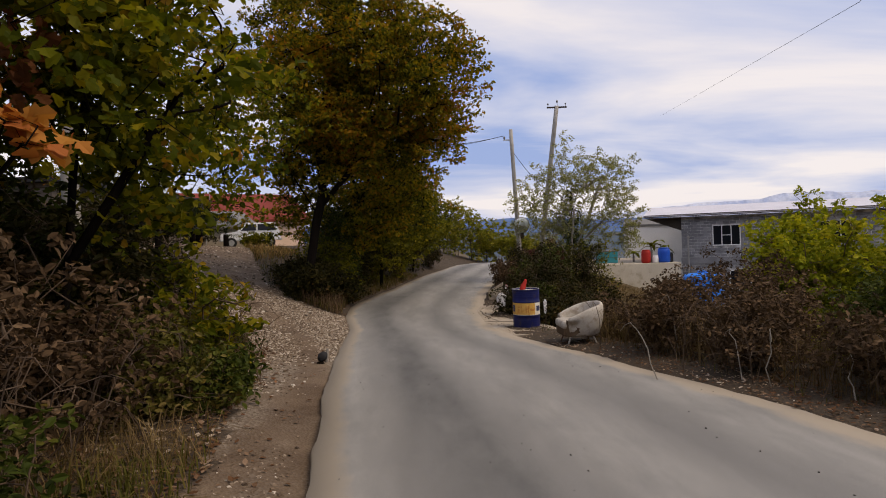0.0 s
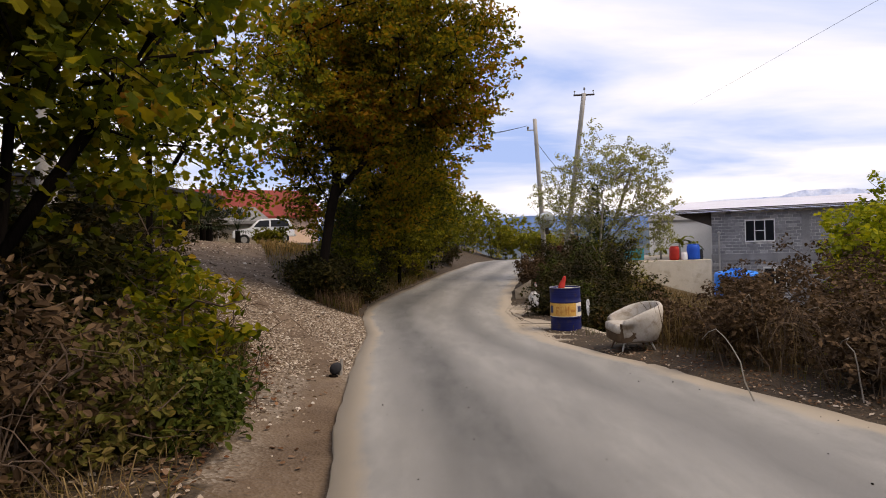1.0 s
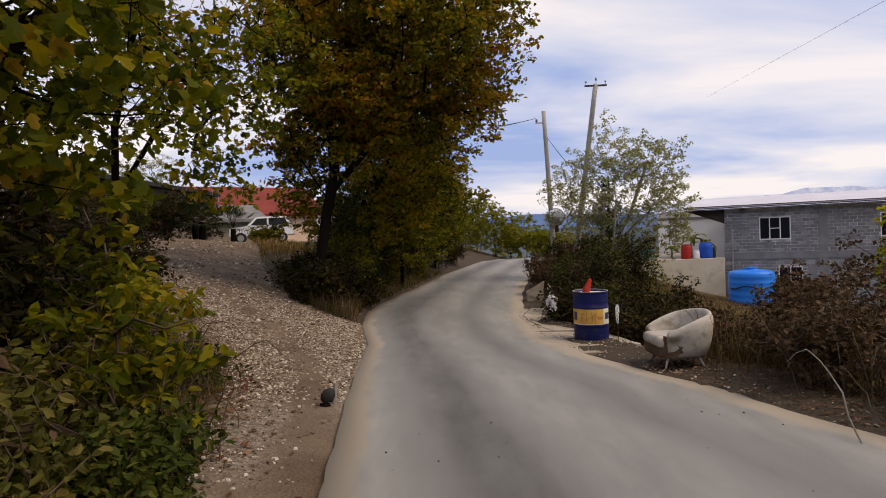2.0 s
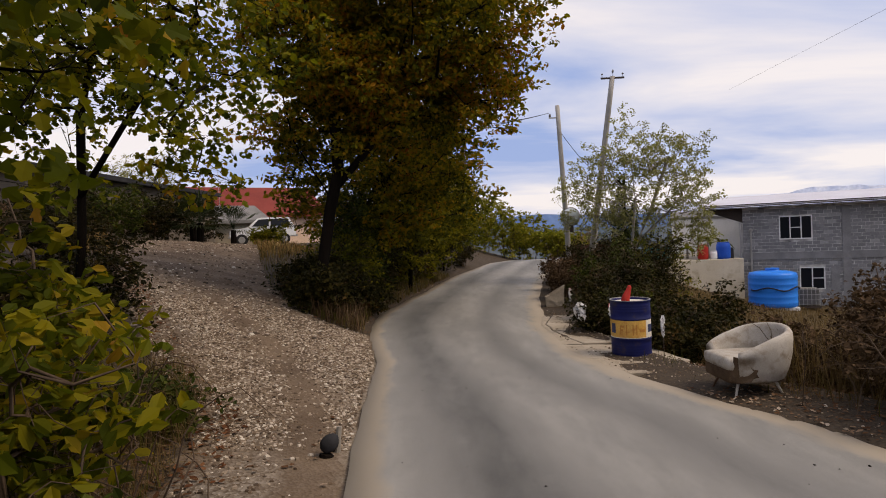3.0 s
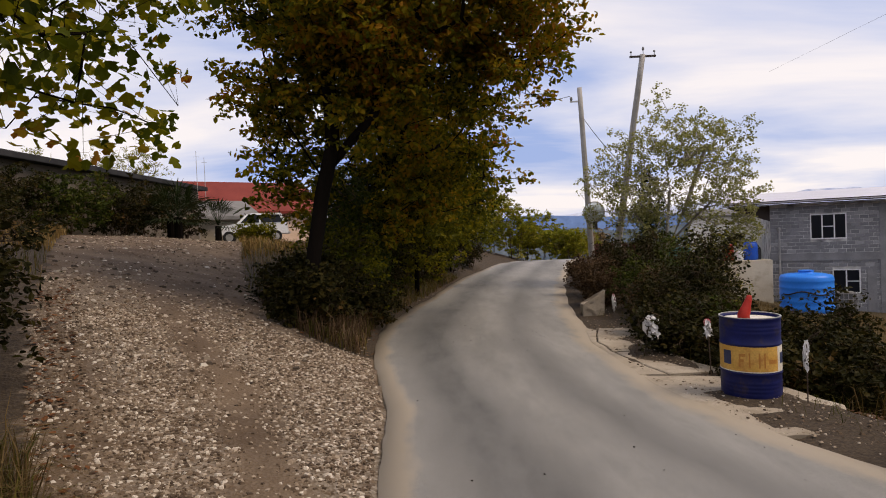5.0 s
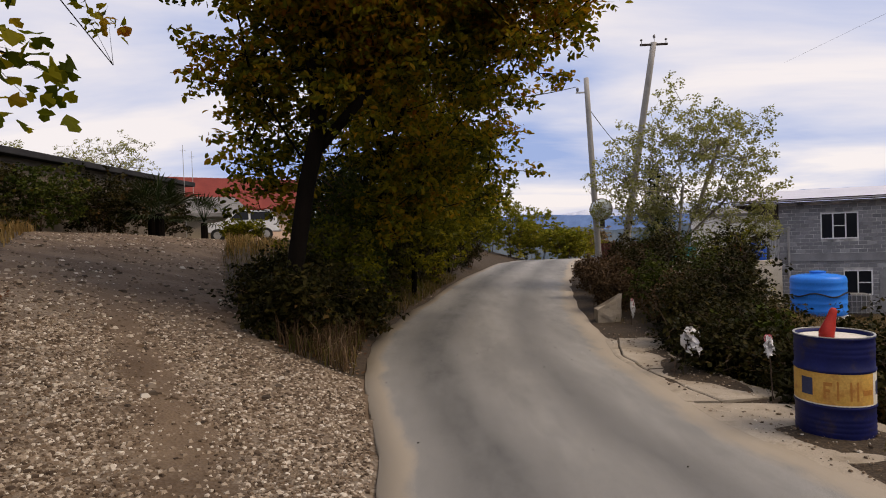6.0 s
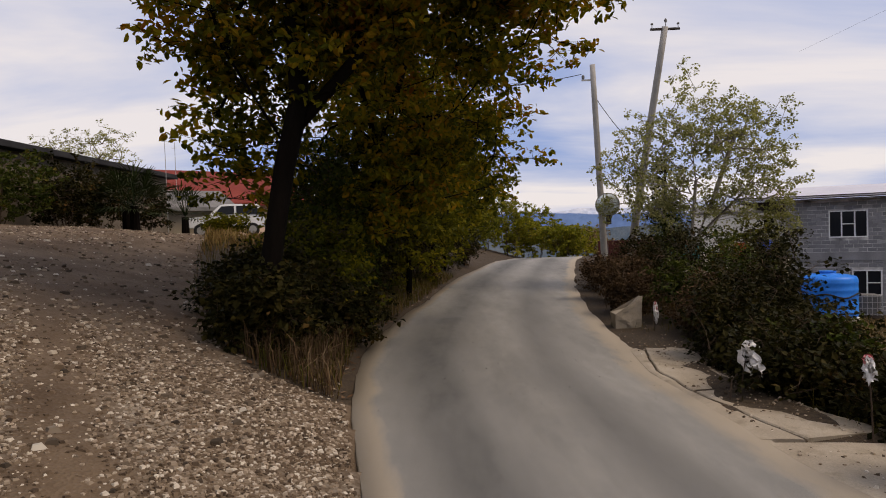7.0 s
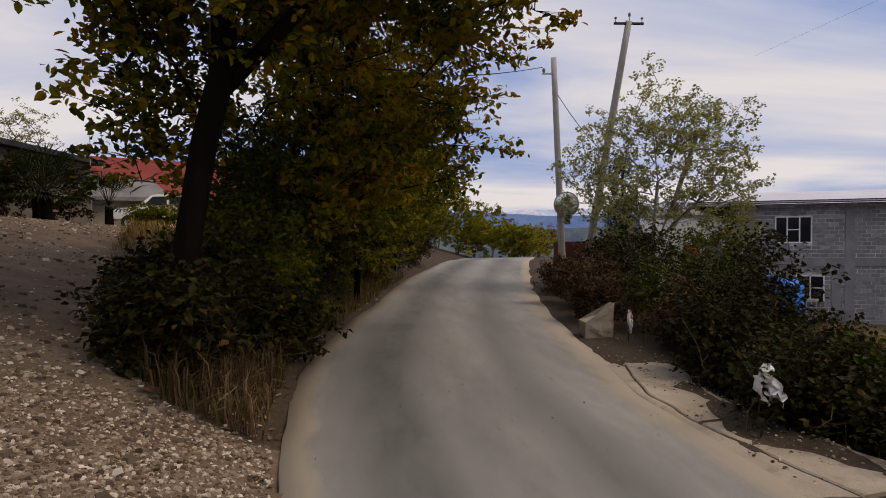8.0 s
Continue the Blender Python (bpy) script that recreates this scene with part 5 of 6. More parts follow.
# ---- block house yard ----
def tank():
    g = P(18.35, 42.8)
    top = -1.67 * K
    ob = empty("water_tank", (g[0], g[1], -3.94 * K), 0, "large bright blue ribbed plastic water tank", "tank")
    h, r = (3.94 - 1.67) * K - 0.05, 1.20
    prof = [(r - 0.05, 0), (r, 0.05)]
    for k in range(5):
        z = 0.25 + k * (h - 0.6) / 4
        prof += [(r, z - 0.07), (r + 0.014, z - 0.03), (r + 0.014, z + 0.03), (r, z + 0.07)]
    prof += [(r, h - 0.22), (r - 0.06, h - 0.10), (r - 0.35, h - 0.03), (0.35, h + 0.02), (0.34, h + 0.09), (0.02, h + 0.10)]
    part("shell", lathe(prof, 44), BLUE_TANK, ob, smooth=True)
    part("hatch", lathe([(0.33, h + 0.09), (0.36, h + 0.10), (0.36, h + 0.14), (0.05, h + 0.17)], 24), BLUE_TANK, ob)
    hose = [((r * 1.06 * math.cos(a), r * 1.06 * math.sin(a), 1.02 + 0.09 * math.sin(a * 5)), 0.035) for a in np.linspace(math.pi * 1.05, math.pi * 1.95, 24)]
    mesh_object("hose", *tubes([hose], 8), BLACK_ROOF, ob, "black hose", smooth=True)
    st = empty("tank_plinth", (g[0], g[1], g[2] - 0.1), 0, "low whitewashed block plinth under the tank", "plinth")
    hh = -3.94 * K - g[2] + 0.1
    part("plinth_block", box(1.9, 1.9, hh, (0, 0, hh / 2), 0.02), WHITE_WALL, st)


tank()


def plastic_barrel(x, y, z, r, h, mat, label):
    ob = empty("plastic_barrel", (x * K, y * K, z), 0, label, "barrel", "yard barrels")
    part("body", lathe([(r * 0.88, 0), (r, 0.06), (r * 1.02, h * 0.3), (r, h * 0.5), (r * 1.02, h * 0.7), (r * 0.95, h * 0.93), (r * 0.8, h)], 24), mat, ob, smooth=True)
    part("lid", lathe([(r * 0.82, h - 0.01), (r * 0.86, h), (r * 0.86, h + 0.05), (r * 0.5, h + 0.06)], 24), mat, ob)


YARD = -1.05 * K - 0.015
plastic_barrel(15.6, 46.6, YARD, 0.31, 0.85, RED_PLASTIC, "faded red plastic barrel on the yard wall")
plastic_barrel(16.95, 46.5, YARD, 0.40, 0.95, surface("barrel_blue", (0.008, 0.07, 0.42), (0.012, 0.10, 0.5), 0.4, coarse=2, fine=40), "blue plastic barrel on the yard wall")
plastic_barrel(16.25, 46.4, YARD, 0.20, 0.45, WHITE_PLASTIC, "small white plastic barrel on the yard wall")
plastic_barrel(17.5, 46.7, YARD, 0.2, 0.6, BLACK_ROOF, "small black plastic barrel on the yard wall")
TEAL = surface("teal_paint", (0.02, 0.22, 0.25), (0.035, 0.28, 0.31), 0.6, coarse=1, fine=30)
ob = empty("teal_bin", (13.2 * K, 49 * K, YARD), -15, "teal metal bin with a pale lid", "bin")
part("body", box(1.5, 0.9, 0.8, (0, 0, 0.4), 0.03), TEAL, ob)
part("lid", box(1.56, 0.96, 0.08, (0, 0, 0.84), 0.03), GREY_ROOF, ob)


def banana(x, y, z, h, seed, label):
    rng = random.Random(seed)
    ob = empty("banana_plant", (x * K, y * K, z), rng.uniform(0, 360), label, "plant", "yard plants")
    mesh_object("stem", *tubes([[((0, 0, 0), 0.08), ((0.02, 0, h * 0.5), 0.06)]], 10), PALE_BARK, ob, smooth=True)
    for k in range(7):
        a = 2 * math.pi * k / 7 + rng.uniform(-0.3, 0.3)
        L, up = h * rng.uniform(0.5, 0.7), rng.uniform(0.3, 1.0)
        V, F = [], []
        for i in range(9):
            f = i / 8
            rr = L * f * 0.8
            zz = h * 0.45 + L * (up * f - 0.75 * f * f)
            w = 0.16 * math.sin(math.pi * min(1, 0.12 + f * 0.88)) + 0.005
            for sgn, dz in ((-1, 0.05), (0, 0), (1, 0.05)):
                V.append((rr * math.cos(a) - sgn * w * math.sin(a), rr * math.sin(a) + sgn * w * math.cos(a), zz + dz))
        for i in range(8):
            for c in (0, 1):
                p = i * 3 + c
                F.append((p, p + 1, p + 4, p + 3))
        mesh_object("leaf", V, F, SUNNY_LEAF if k % 2 else FAR_LEAF, ob, smooth=True)


banana(16.5, 48.0, YARD, 2.3, 1, "green banana plant behind the barrels")
banana(17.4, 47.8, YARD, 1.9, 2, "green banana plant behind the barrels")
banana(15.2, 48.4, YARD, 1.3, 3, "low green banana plant in the yard")


def cage_crate():
    g = P(20.9, 43.5)
    ob = empty("cage_crate", g, -22, "grey caged liquid container beside the tank", "container")
    part("bladder", box(0.95, 0.95, 0.95, (0, 0, 0.72), 0.08), GREY_ROOF, ob)
    part("pallet", box(1.1, 1.1, 0.14, (0, 0, 0.17), 0.01), DARK_WOOD, ob)
    for k in range(6):
        part("bar", box(0.03, 0.03, 1.0, (-0.5 + 0.2 * k, -0.52, 0.72)), STEEL, ob)
    for k in range(4):
        part("bar", box(1.04, 0.025, 0.03, (0, -0.54, 0.3 + 0.28 * k)), STEEL, ob)


cage_crate()
part("vent_pipe", lathe([(0.055, 0), (0.055, 2.6), (0.10, 2.6), (0.11, 2.72), (0.03, 2.8)], 14, at=(0.42, -0.16, 2.2)), POLE_CONCRETE, HOUSE, "grey vent pipe")

# ---- car in the village ----
CAR_WHITE = surface("car_paint", (0.66, 0.67, 0.68), (0.72, 0.73, 0.74), 0.25, coarse=1, fine=30, relief=0.0)
TYRE = surface("tyre", (0.02, 0.02, 0.02), (0.035, 0.035, 0.035), 0.9, coarse=5, fine=50)


def car():
    ob = empty("car", P(-14.2, 44.2), 200, "small white boxy off-road car parked on the drive", "car")
    side = [(1.85, 0.45), (1.86, 0.80), (1.78, 0.93), (0.80, 1.02), (0.35, 1.52), (0.1, 1.58), (-1.45, 1.58), (-1.72, 1.05), (-1.80, 0.95), (-1.84, 0.45)]
    bm = bmesh.new()
    rings = []
    for y, sc in ((-0.80, 0.0), (-0.78, 1.0), (0.78, 1.0), (0.80, 0.0)):
        rings.append([bm.verts.new((x, (y if z < 1.05 else y * (1 - 0.28 * (z - 1.05))), z)) for x, z in side] if sc else None)
    a, b = rings[1], rings[2]
    n = len(side)
    for i in range(n):
        bm.faces.new((a[i], a[(i + 1) % n], b[(i + 1) % n], b[i]))
    bm.faces.new(a[::-1]); bm.faces.new(b)
    bmesh.ops.bevel(bm, geom=list(bm.edges), offset=0.04, segments=2, affect="EDGES")
    part("body", bm, CAR_WHITE, ob, smooth=False)

    def pane(pts, y):
        V = [(x, y * (1 - 0.28 * max(0, z - 1.05)) + (0.012 if y > 0 else -0.012), z) for x, z in pts] + [(x, y * (1 - 0.28 * max(0, z - 1.05)) - (0.01 if y > 0 else -0.01), z) for x, z in pts]
        k = len(pts)
        F = [tuple(range(k)), tuple(range(2 * k - 1, k - 1, -1))] + [(i, (i + 1) % k, (i + 1) % k + k, i + k) for i in range(k)]
        mesh_object("window", V, F, DARK_GLASS, ob)
    for y in (-0.78, 0.78):
        pane([(0.62, 1.08), (0.25, 1.47), (-0.32, 1.49), (-0.32, 1.08)], y)
        pane([(-0.42, 1.08), (-0.42, 1.49), (-1.36, 1.49), (-1.56, 1.08)], y)
    mesh_object("windscreen", [(0.80, -0.66, 1.06), (0.80, 0.66, 1.06), (0.40, 0.58, 1.50), (0.40, -0.58, 1.50), (0.78, -0.66, 1.04), (0.78, 0.66, 1.04), (0.38, 0.58, 1.48), (0.38, -0.58, 1.48)], [(0, 1, 2, 3), (7, 6, 5, 4), (0, 4, 5, 1), (1, 5, 6, 2), (2, 6, 7, 3), (3, 7, 4, 0)], DARK_GLASS, ob)
    for x in (1.2, -1.15):
        for y in (-0.72, 0.72):
            wheel = bmesh.new()
            bmesh.ops.create_cone(wheel, cap_ends=True, segments=24, radius1=0.33, radius2=0.33, depth=0.2, matrix=pose(x, y, 0.33, 90))
            w = part("wheel", wheel, TYRE, ob)
            rim = bmesh.new()
            bmesh.ops.create_cone(rim, cap_ends=True, segments=18, radius1=0.19, radius2=0.17, depth=0.22, matrix=pose(x, y * 1.02, 0.33, 90))
            part("rim", rim, STEEL, w)
    for y in (-0.55, 0.55):
        hl = bmesh.new()
        bmesh.ops.create_cone(hl, cap_ends=True, segments=16, radius1=0.09, radius2=0.09, depth=0.04, matrix=pose(1.87, y, 0.75, 0, 90))
        part("headlight", hl, DARK_GLASS, ob)
    part("bumper", box(0.12, 1.5, 0.12, (1.88, 0, 0.5), 0.02), STEEL, ob)
    part("bumper", box(0.12, 1.5, 0.12, (-1.86, 0, 0.5), 0.02), STEEL, ob)


car()


def palm(x, y, h, seed):
    """A low palm: short trunk and arched fronds of narrow leaflets."""
    rng = random.Random(seed)
    ob = empty("palm", P(x, y), rng.uniform(0, 360), "low dark green palm beside the drive", "palm", "palms by the drive")
    mesh_object("trunk", *tubes([[((0, 0, -0.1), 0.16), ((0, 0, h * 0.35), 0.13)]], 10), BARK, ob)
    for k in range(26):
        a, el = rng.uniform(0, 2 * math.pi), rng.uniform(-0.15, 1.35)
        L = h * rng.uniform(0.55, 0.75)
        V, F = [], []
        base = Vector((0, 0, h * 0.36))
        out, side = Vector((math.cos(a), math.sin(a), 0)), Vector((-math.sin(a), math.cos(a), 0))
        for i in range(11):
            th = radians(-75 + 15 * i)
            hub = base + (out * math.cos(el) + Vector((0, 0, 1)) * math.sin(el)) * L * 0.5
            d = (out * math.cos(el) + Vector((0, 0, 1)) * math.sin(el)) * math.cos(th) + side * math.sin(th)
            tip = hub + d * L * 0.55 - Vector((0, 0, 0.10 * L))
            w = d.cross(Vector((0.3, 0.2, 1))).normalized() * 0.022
            n = len(V)
            mid = hub + d * L * 0.3
            V += [hub, mid - w, tip, mid + w]
            F.append((n, n + 1, n + 2, n + 3))
        n = len(V)
        w = side * 0.012
        hub = base + (out * math.cos(el) + Vector((0, 0, 1)) * math.sin(el)) * L * 0.5
        V += [base - w, base + w, hub + w, hub - w]
        F.append((n, n + 1, n + 2, n + 3))
        mesh_object("frond", V, F, PALM_LEAF, ob)


palm(-13.0, 32.0, 2.3, 1)
palm(-13.6, 32.6, 2.1, 3)
palm(-13.4, 37.0, 2.2, 2)
for i, (x, y, w, d, h, mat) in enumerate([(-15.0, 28.0, 3.0, 3.0, 2.6, BRAMBLE), (-17.0, 30.5, 3.5, 3.0, 3.0, BRAMBLE), (-14.8, 31.0, 2.4, 2.4, 2.2, SHADED_LEAF), (-19.0, 26.5, 3.5, 3.0, 2.4, DRY_LEAF), (-15.6, 34.5, 2.6, 2.6, 2.8, SHADED_LEAF), (-16.2, 27.0, 3.0, 2.6, 2.6, SHADED_LEAF), (-15.8, 32.4, 2.8, 2.4, 2.7, SHADED_LEAF), (-15.0, 36.6, 2.2, 2.2, 2.4, SHADED_LEAF), (-16.5, 24.5, 3.5, 3.0, 1.3, DRY_LEAF), (-20.5, 23, 4, 3, 1.8, DRY_LEAF), (-11.0, 35.5, 1.4, 1.4, 0.9, FAR_LEAF)]):
    shrub(P(x, y), w, d, h, 300 + i, mat, clusters=110, per=30, size=0.10, label="dark hedge bush before the shed" if mat is SHADED_LEAF else "green hedge bush before the shed" if mat is BRAMBLE else "dry straw coloured bush on the slope", group="bushes by the shed")
for i, (x, y) in enumerate([(-22.5, 46), (-26, 47), (-29.5, 46)]):
    tree("bare_tree", P(x, y), [[(0, 0, -0.2), (0.1, 0, 2), (0.2, 0, 4.0)]], [(0, 0, 4.3, 2.0, 2.0, 1.5), (0.6, 0, 5.4, 0.9, 0.9, 0.8)], 130, 16, 0.10, PALE_LEAF, TWIG, 320 + i, "thin half-bare tree behind the shed", tip=0.006)
for x, y in ((-17.0, 43.0), (-17.6, 45.5)):
    a = empty("roof_aerial", (x * K, y * K, 1.25 * K), 0, "thin metal aerial above the roofs", "aerial", "roof aerials")
    mesh_object("mast", *tubes([[((0, 0, -0.2), 0.02), ((0, 0, 5.0), 0.012)]], 6), STEEL, a)
    part("crossbar", box(0.3, 0.015, 0.015, (0, 0, 4.7)), STEEL, a)

# ---- pole fittings, mirror and cables ----
CABLE = surface("cable", (0.02, 0.02, 0.022), (0.035, 0.035, 0.037), 0.7, coarse=4, fine=30)
top_a = Vector((6.45 * K, 32.9 * K, 8.45 * K)) - pole_a.location
part("crossarm", box(0.95, 0.07, 0.07, tuple(top_a + Vector((0, 0, -0.08))), 0.01), DARK_WOOD, pole_a)
for dx, up in ((-0.42, 0.12), (0.42, 0.12), (0.02, 0.26)):
    part("insulator", lathe([(0.012, -0.06), (0.012, up * 0.5), (0.04, up * 0.55), (0.045, up * 0.8), (0.02, up)], 12, at=tuple(top_a + Vector((dx, 0, 0)))), GREY_ROOF, pole_a)
ring_c = Vector((6.02 * K, 34.0 * K, 4.66 * K)) - pole_a.location
ring = [(ring_c + Vector((0.20 * math.cos(a), -0.12, 0.20 * math.sin(a))), 0.022) for a in np.linspace(0, 2 * math.pi, 25)]
mesh_object("cable_coil", *tubes([ring], 8), CABLE, pole_a, "black coil of spare cable", smooth=True)
part("bracket", box(0.45, 0.05, 0.05, (-0.45, -0.02, 6.85)), STEEL, pole_b)
part("insulator", lathe([(0.02, 0), (0.05, 0.05), (0.05, 0.12), (0.02, 0.16)], 10, at=(-0.62, -0.02, 6.87)), GREY_ROOF, pole_b)


def road_mirror():
    at = (4.40 * K, 33.75 * K, 2.02 * K)
    ob = empty("road_mirror", at, 0, "round convex road mirror fixed to a pole", "mirror")
    face, _, _, fb = shader("mirror_face", 0.3, 1.0)
    fb.inputs["Base Color"].default_value = (0.72, 0.76, 0.75, 1)
    tilt = pose(0, 0, 0, 84, 0, -24) @ Matrix.Scale(1.22, 4)
    bm = lathe([(0.315, 0.0), (0.30, 0.012), (0.24, 0.035), (0.15, 0.052), (0.01, 0.062)], 36)
    bm.transform(tilt)
    part("mirror_glass", bm, face, ob, smooth=True)
    bm = lathe([(0.318, -0.03), (0.336, -0.02), (0.336, 0.012), (0.318, 0.014), (0.318, -0.03)], 36, close=False)
    bm.transform(tilt)
    part("frame", bm, POLE_CONCRETE, ob)
    bm = lathe([(0.02, -0.09), (0.2, -0.06), (0.318, -0.012), (0.318, -0.008)], 36)
    bm.transform(tilt)
    part("back_shell", bm, POLE_CONCRETE, ob)


road_mirror()
plate = empty("meter_box", (4.42 * K, 33.7 * K, 1.45 * K), 0, "small dark box strapped to the pole", "box")
part("case", box(0.16, 0.12, 0.30, (0, 0, 0), 0.01), DARK_WOOD, plate)
fence = empty("red_fence", P(5.4, 38.5), 18, "dark red sheet metal fence behind the poles", "fence")
RED_SHEET = surface("maroon_sheet", (0.055, 0.012, 0.012), (0.085, 0.02, 0.018), 0.6, coarse=1, fine=30)
for k in range(6):
    part("panel", box(0.48, 0.03, 1.2, (0.5 * k, 0, 0.6), 0.01), RED_SHEET, fence)


def cable(name, a, b, sag, r, label):
    a, b = Vector(a) * K, Vector(b) * K
    pts = [(a + (b - a) * f + Vector((0, 0, -4 * sag * f * (1 - f))), r) for f in np.linspace(0, 1, 24)]
    tagged(mesh_object(name, *tubes([pts], 5), CABLE), label, "cable", "overhead cables")


cable("overhead_cable", (3.6, 34, 7.1), (-6, 31, 6.9), 0.5, 0.012, "black overhead cable running into the trees")
cable("overhead_cable", (3.6, 34, 7.1), (-8, 28, 6.3), 0.6, 0.010, "thin overhead cable running into the trees")
cable("overhead_cable", (4.1, 34, 6.2), (6.0, 34.1, 3.9), 0.15, 0.012, "black cable sagging between two poles")
cable("overhead_cable", (4.2, 34, 3.4), (5.8, 34.5, 2.7), 0.35, 0.012, "black cable sagging between two poles")


cable("overhead_cable", (4.5, 6.3, 3.8), (13.3, 36.4, 8.3), 0.0, 0.0025, "thin overhead cable crossing the sky")
cable("overhead_cable", (2.0, -16.0, 9.0), (4.5, 6.3, 3.8), 0.0, 0.0025, "thin overhead cable crossing the sky")

# ---- ground cover ----
def blades(name, pts, heights, material, rng, width=0.008, lean=0.5, label="", category="grass"):
    """Single bent grass blades, each an island of its own."""
    n = len(pts)
    a = rng.uniform(0, 2 * np.pi, n)
    out = np.stack([np.cos(a), np.sin(a), np.zeros(n)], 1)
    sd = np.stack([-np.sin(a), np.cos(a), np.zeros(n)], 1) * width * rng.uniform(0.6, 1.4, n)[:, None]
    h = heights[:, None]
    bend = lean * rng.uniform(0.2, 1.3, n)[:, None]
    up = np.array([0, 0, 1.0])
    V = np.empty((n, 5, 3))
    V[:, 0], V[:, 1] = pts - sd, pts + sd
    mid = pts + h * (0.6 * up + 0.25 * bend * out)
    V[:, 2], V[:, 3] = mid + sd * 0.8, mid - sd * 0.8
    V[:, 4] = pts + h * (np.clip(1 - 0.45 * bend, 0.25, 1) * up + bend * out)
    k = np.arange(n)[:, None, None] * 5
    F = np.concatenate([k + np.array([[0, 1, 2]]), k + np.array([[0, 2, 3]]), k + np.array([[3, 2, 4]])], 1).reshape(-1, 3)
    ob = mesh_object(name, V.reshape(-1, 3), F, material)
    tagged(ob, label, category, kind="stuff")


def scatter(rng, n, x0, x1, y0, y1, keep, lift=0.0):
    """Random places on the ground, in metres, where keep(x, y) holds in plan units."""
    x, y = rng.uniform(x0, x1, n), rng.uniform(y0, y1, n)
    ok = keep(x, y)
    x, y = x[ok], y[ok]
    off = (x < edge_left(y)) | (x > edge_right(y))
    return np.stack([x * K, y * K, (plan_height(x, y) + np.where(off, 0.045 * relief(x, y), 0)) * K + lift], 1)


def clumped(pts, rng, scale, cut):
    """Keep the places where a slow noise is high, so that cover comes in patches."""
    v = np.array([noise.noise(Vector((p[0] * scale, p[1] * scale, 1.3))) for p in pts])
    return pts[v + 0.25 * rng.normal(size=len(pts)) > cut]


def flat_leaves(name, pts, size, material, rng, label):
    n = len(pts)
    a = rng.uniform(0, 2 * np.pi, n)
    d = np.stack([np.cos(a), np.sin(a), rng.uniform(-0.25, 0.35, n)], 1)
    sd = np.stack([-np.sin(a), np.cos(a), rng.uniform(-0.35, 0.35, n)], 1)
    s_ = (size * rng.uniform(0.5, 1.4, n))[:, None]
    V = np.empty((n, 6, 3))
    for i, (f, g, z) in enumerate(((0, 0, 0), (0.35, 0.3, 0.10), (0.75, 0.24, 0.06), (1, 0, 0.12), (0.75, -0.24, 0.06), (0.35, -0.3, 0.10))):
        V[:, i] = pts + s_ * (f * d + g * sd) + np.stack([np.zeros(n), np.zeros(n), s_[:, 0] * z + 0.012], 1)
    F = (np.arange(n)[:, None, None] * 6 + np.array([[0, 1, 2], [0, 2, 3], [0, 3, 4], [0, 4, 5]])[None]).reshape(-1, 3)
    tagged(mesh_object(name, V.reshape(-1, 3), F, material), label, "leaves", kind="stuff")


def stone_material(name, stops):
    m, N, L, b = shader(name, 0.9)
    geo = N("ShaderNodeNewGeometry")
    r = ramp_node(N, stops)
    L(geo.outputs["Random Per Island"], r.inputs[0])
    L(r.outputs[0], b.inputs["Base Color"])
    return m


def stones(name, pts, sizes, material, rng, label):
    n = len(pts)
    ring = [(1, 0), (0, 1), (-1, 0), (0, -1)]
    base = np.array([(x, y, -0.25) for x, y in ring] + [(0.62 * x, 0.62 * y, 0.42) for x, y in ring], float)
    V = base[None] * rng.uniform(0.6, 1.25, (n, 8, 3)) * sizes[:, None, None]
    a = rng.uniform(0, 2 * np.pi, n)
    c, s_ = np.cos(a)[:, None], np.sin(a)[:, None]
    X = V[..., 0] * c - V[..., 1] * s_
    Y = V[..., 0] * s_ + V[..., 1] * c
    V = np.stack([X, Y, V[..., 2]], -1) + pts[:, None]
    T = np.array([[0, 1, 5, 4], [1, 2, 6, 5], [2, 3, 7, 6], [3, 0, 4, 7], [4, 5, 6, 7]])
    F = (np.arange(n)[:, None, None] * 8 + T[None]).reshape(-1, 4)
    tagged(mesh_object(name, V.reshape(-1, 3), F, material), label, "gravel", kind="stuff")


STONE = stone_material("gravel_stone", [(0.0, (0.05, 0.034, 0.023)), (0.4, (0.15, 0.105, 0.070)), (0.8, (0.33, 0.265, 0.20)), (1.0, (0.60, 0.54, 0.46))])
DARK_STONE = stone_material("earthy_stone", [(0.0, (0.035, 0.026, 0.019)), (0.6, (0.11, 0.083, 0.060)), (0.9, (0.22, 0.18, 0.14)), (1.0, (0.50, 0.46, 0.40))])
rg = np.random.default_rng(99)


def off_left(x, y):
    return edge_left(y) - x


def off_right(x, y):
    return x - edge_right(y)


near_drive = scatter(rg, 62000, -8, -0.9, 1.5, 19, lambda x, y: on_drive(x, y) & (off_left(x, y) > 0.12))
near_drive = clumped(near_drive, rg, 0.9, -0.27)
near_drive = np.concatenate([near_drive, scatter(rg, 60000, -6.5, -1.6, 9.5, 17.2, lambda x, y: on_drive(x, y) & (off_left(x, y) > 0.05))])
near_drive = near_drive[rg.random(len(near_drive)) > 0.93 * rut_shade(near_drive[:, 0] / K, near_drive[:, 1] / K)]
stones("drive_gravel", near_drive, 0.008 + 0.021 * rg.random(len(near_drive)) ** 2, STONE, rg, "pale crushed gravel strewn over the drive")
far_drive = clumped(scatter(rg, 16000, -15, -4, 15, 34, on_drive), rg, 0.5, -0.1)
far_drive = far_drive[rg.random(len(far_drive)) > 0.55 * rut_shade(far_drive[:, 0] / K, far_drive[:, 1] / K)]
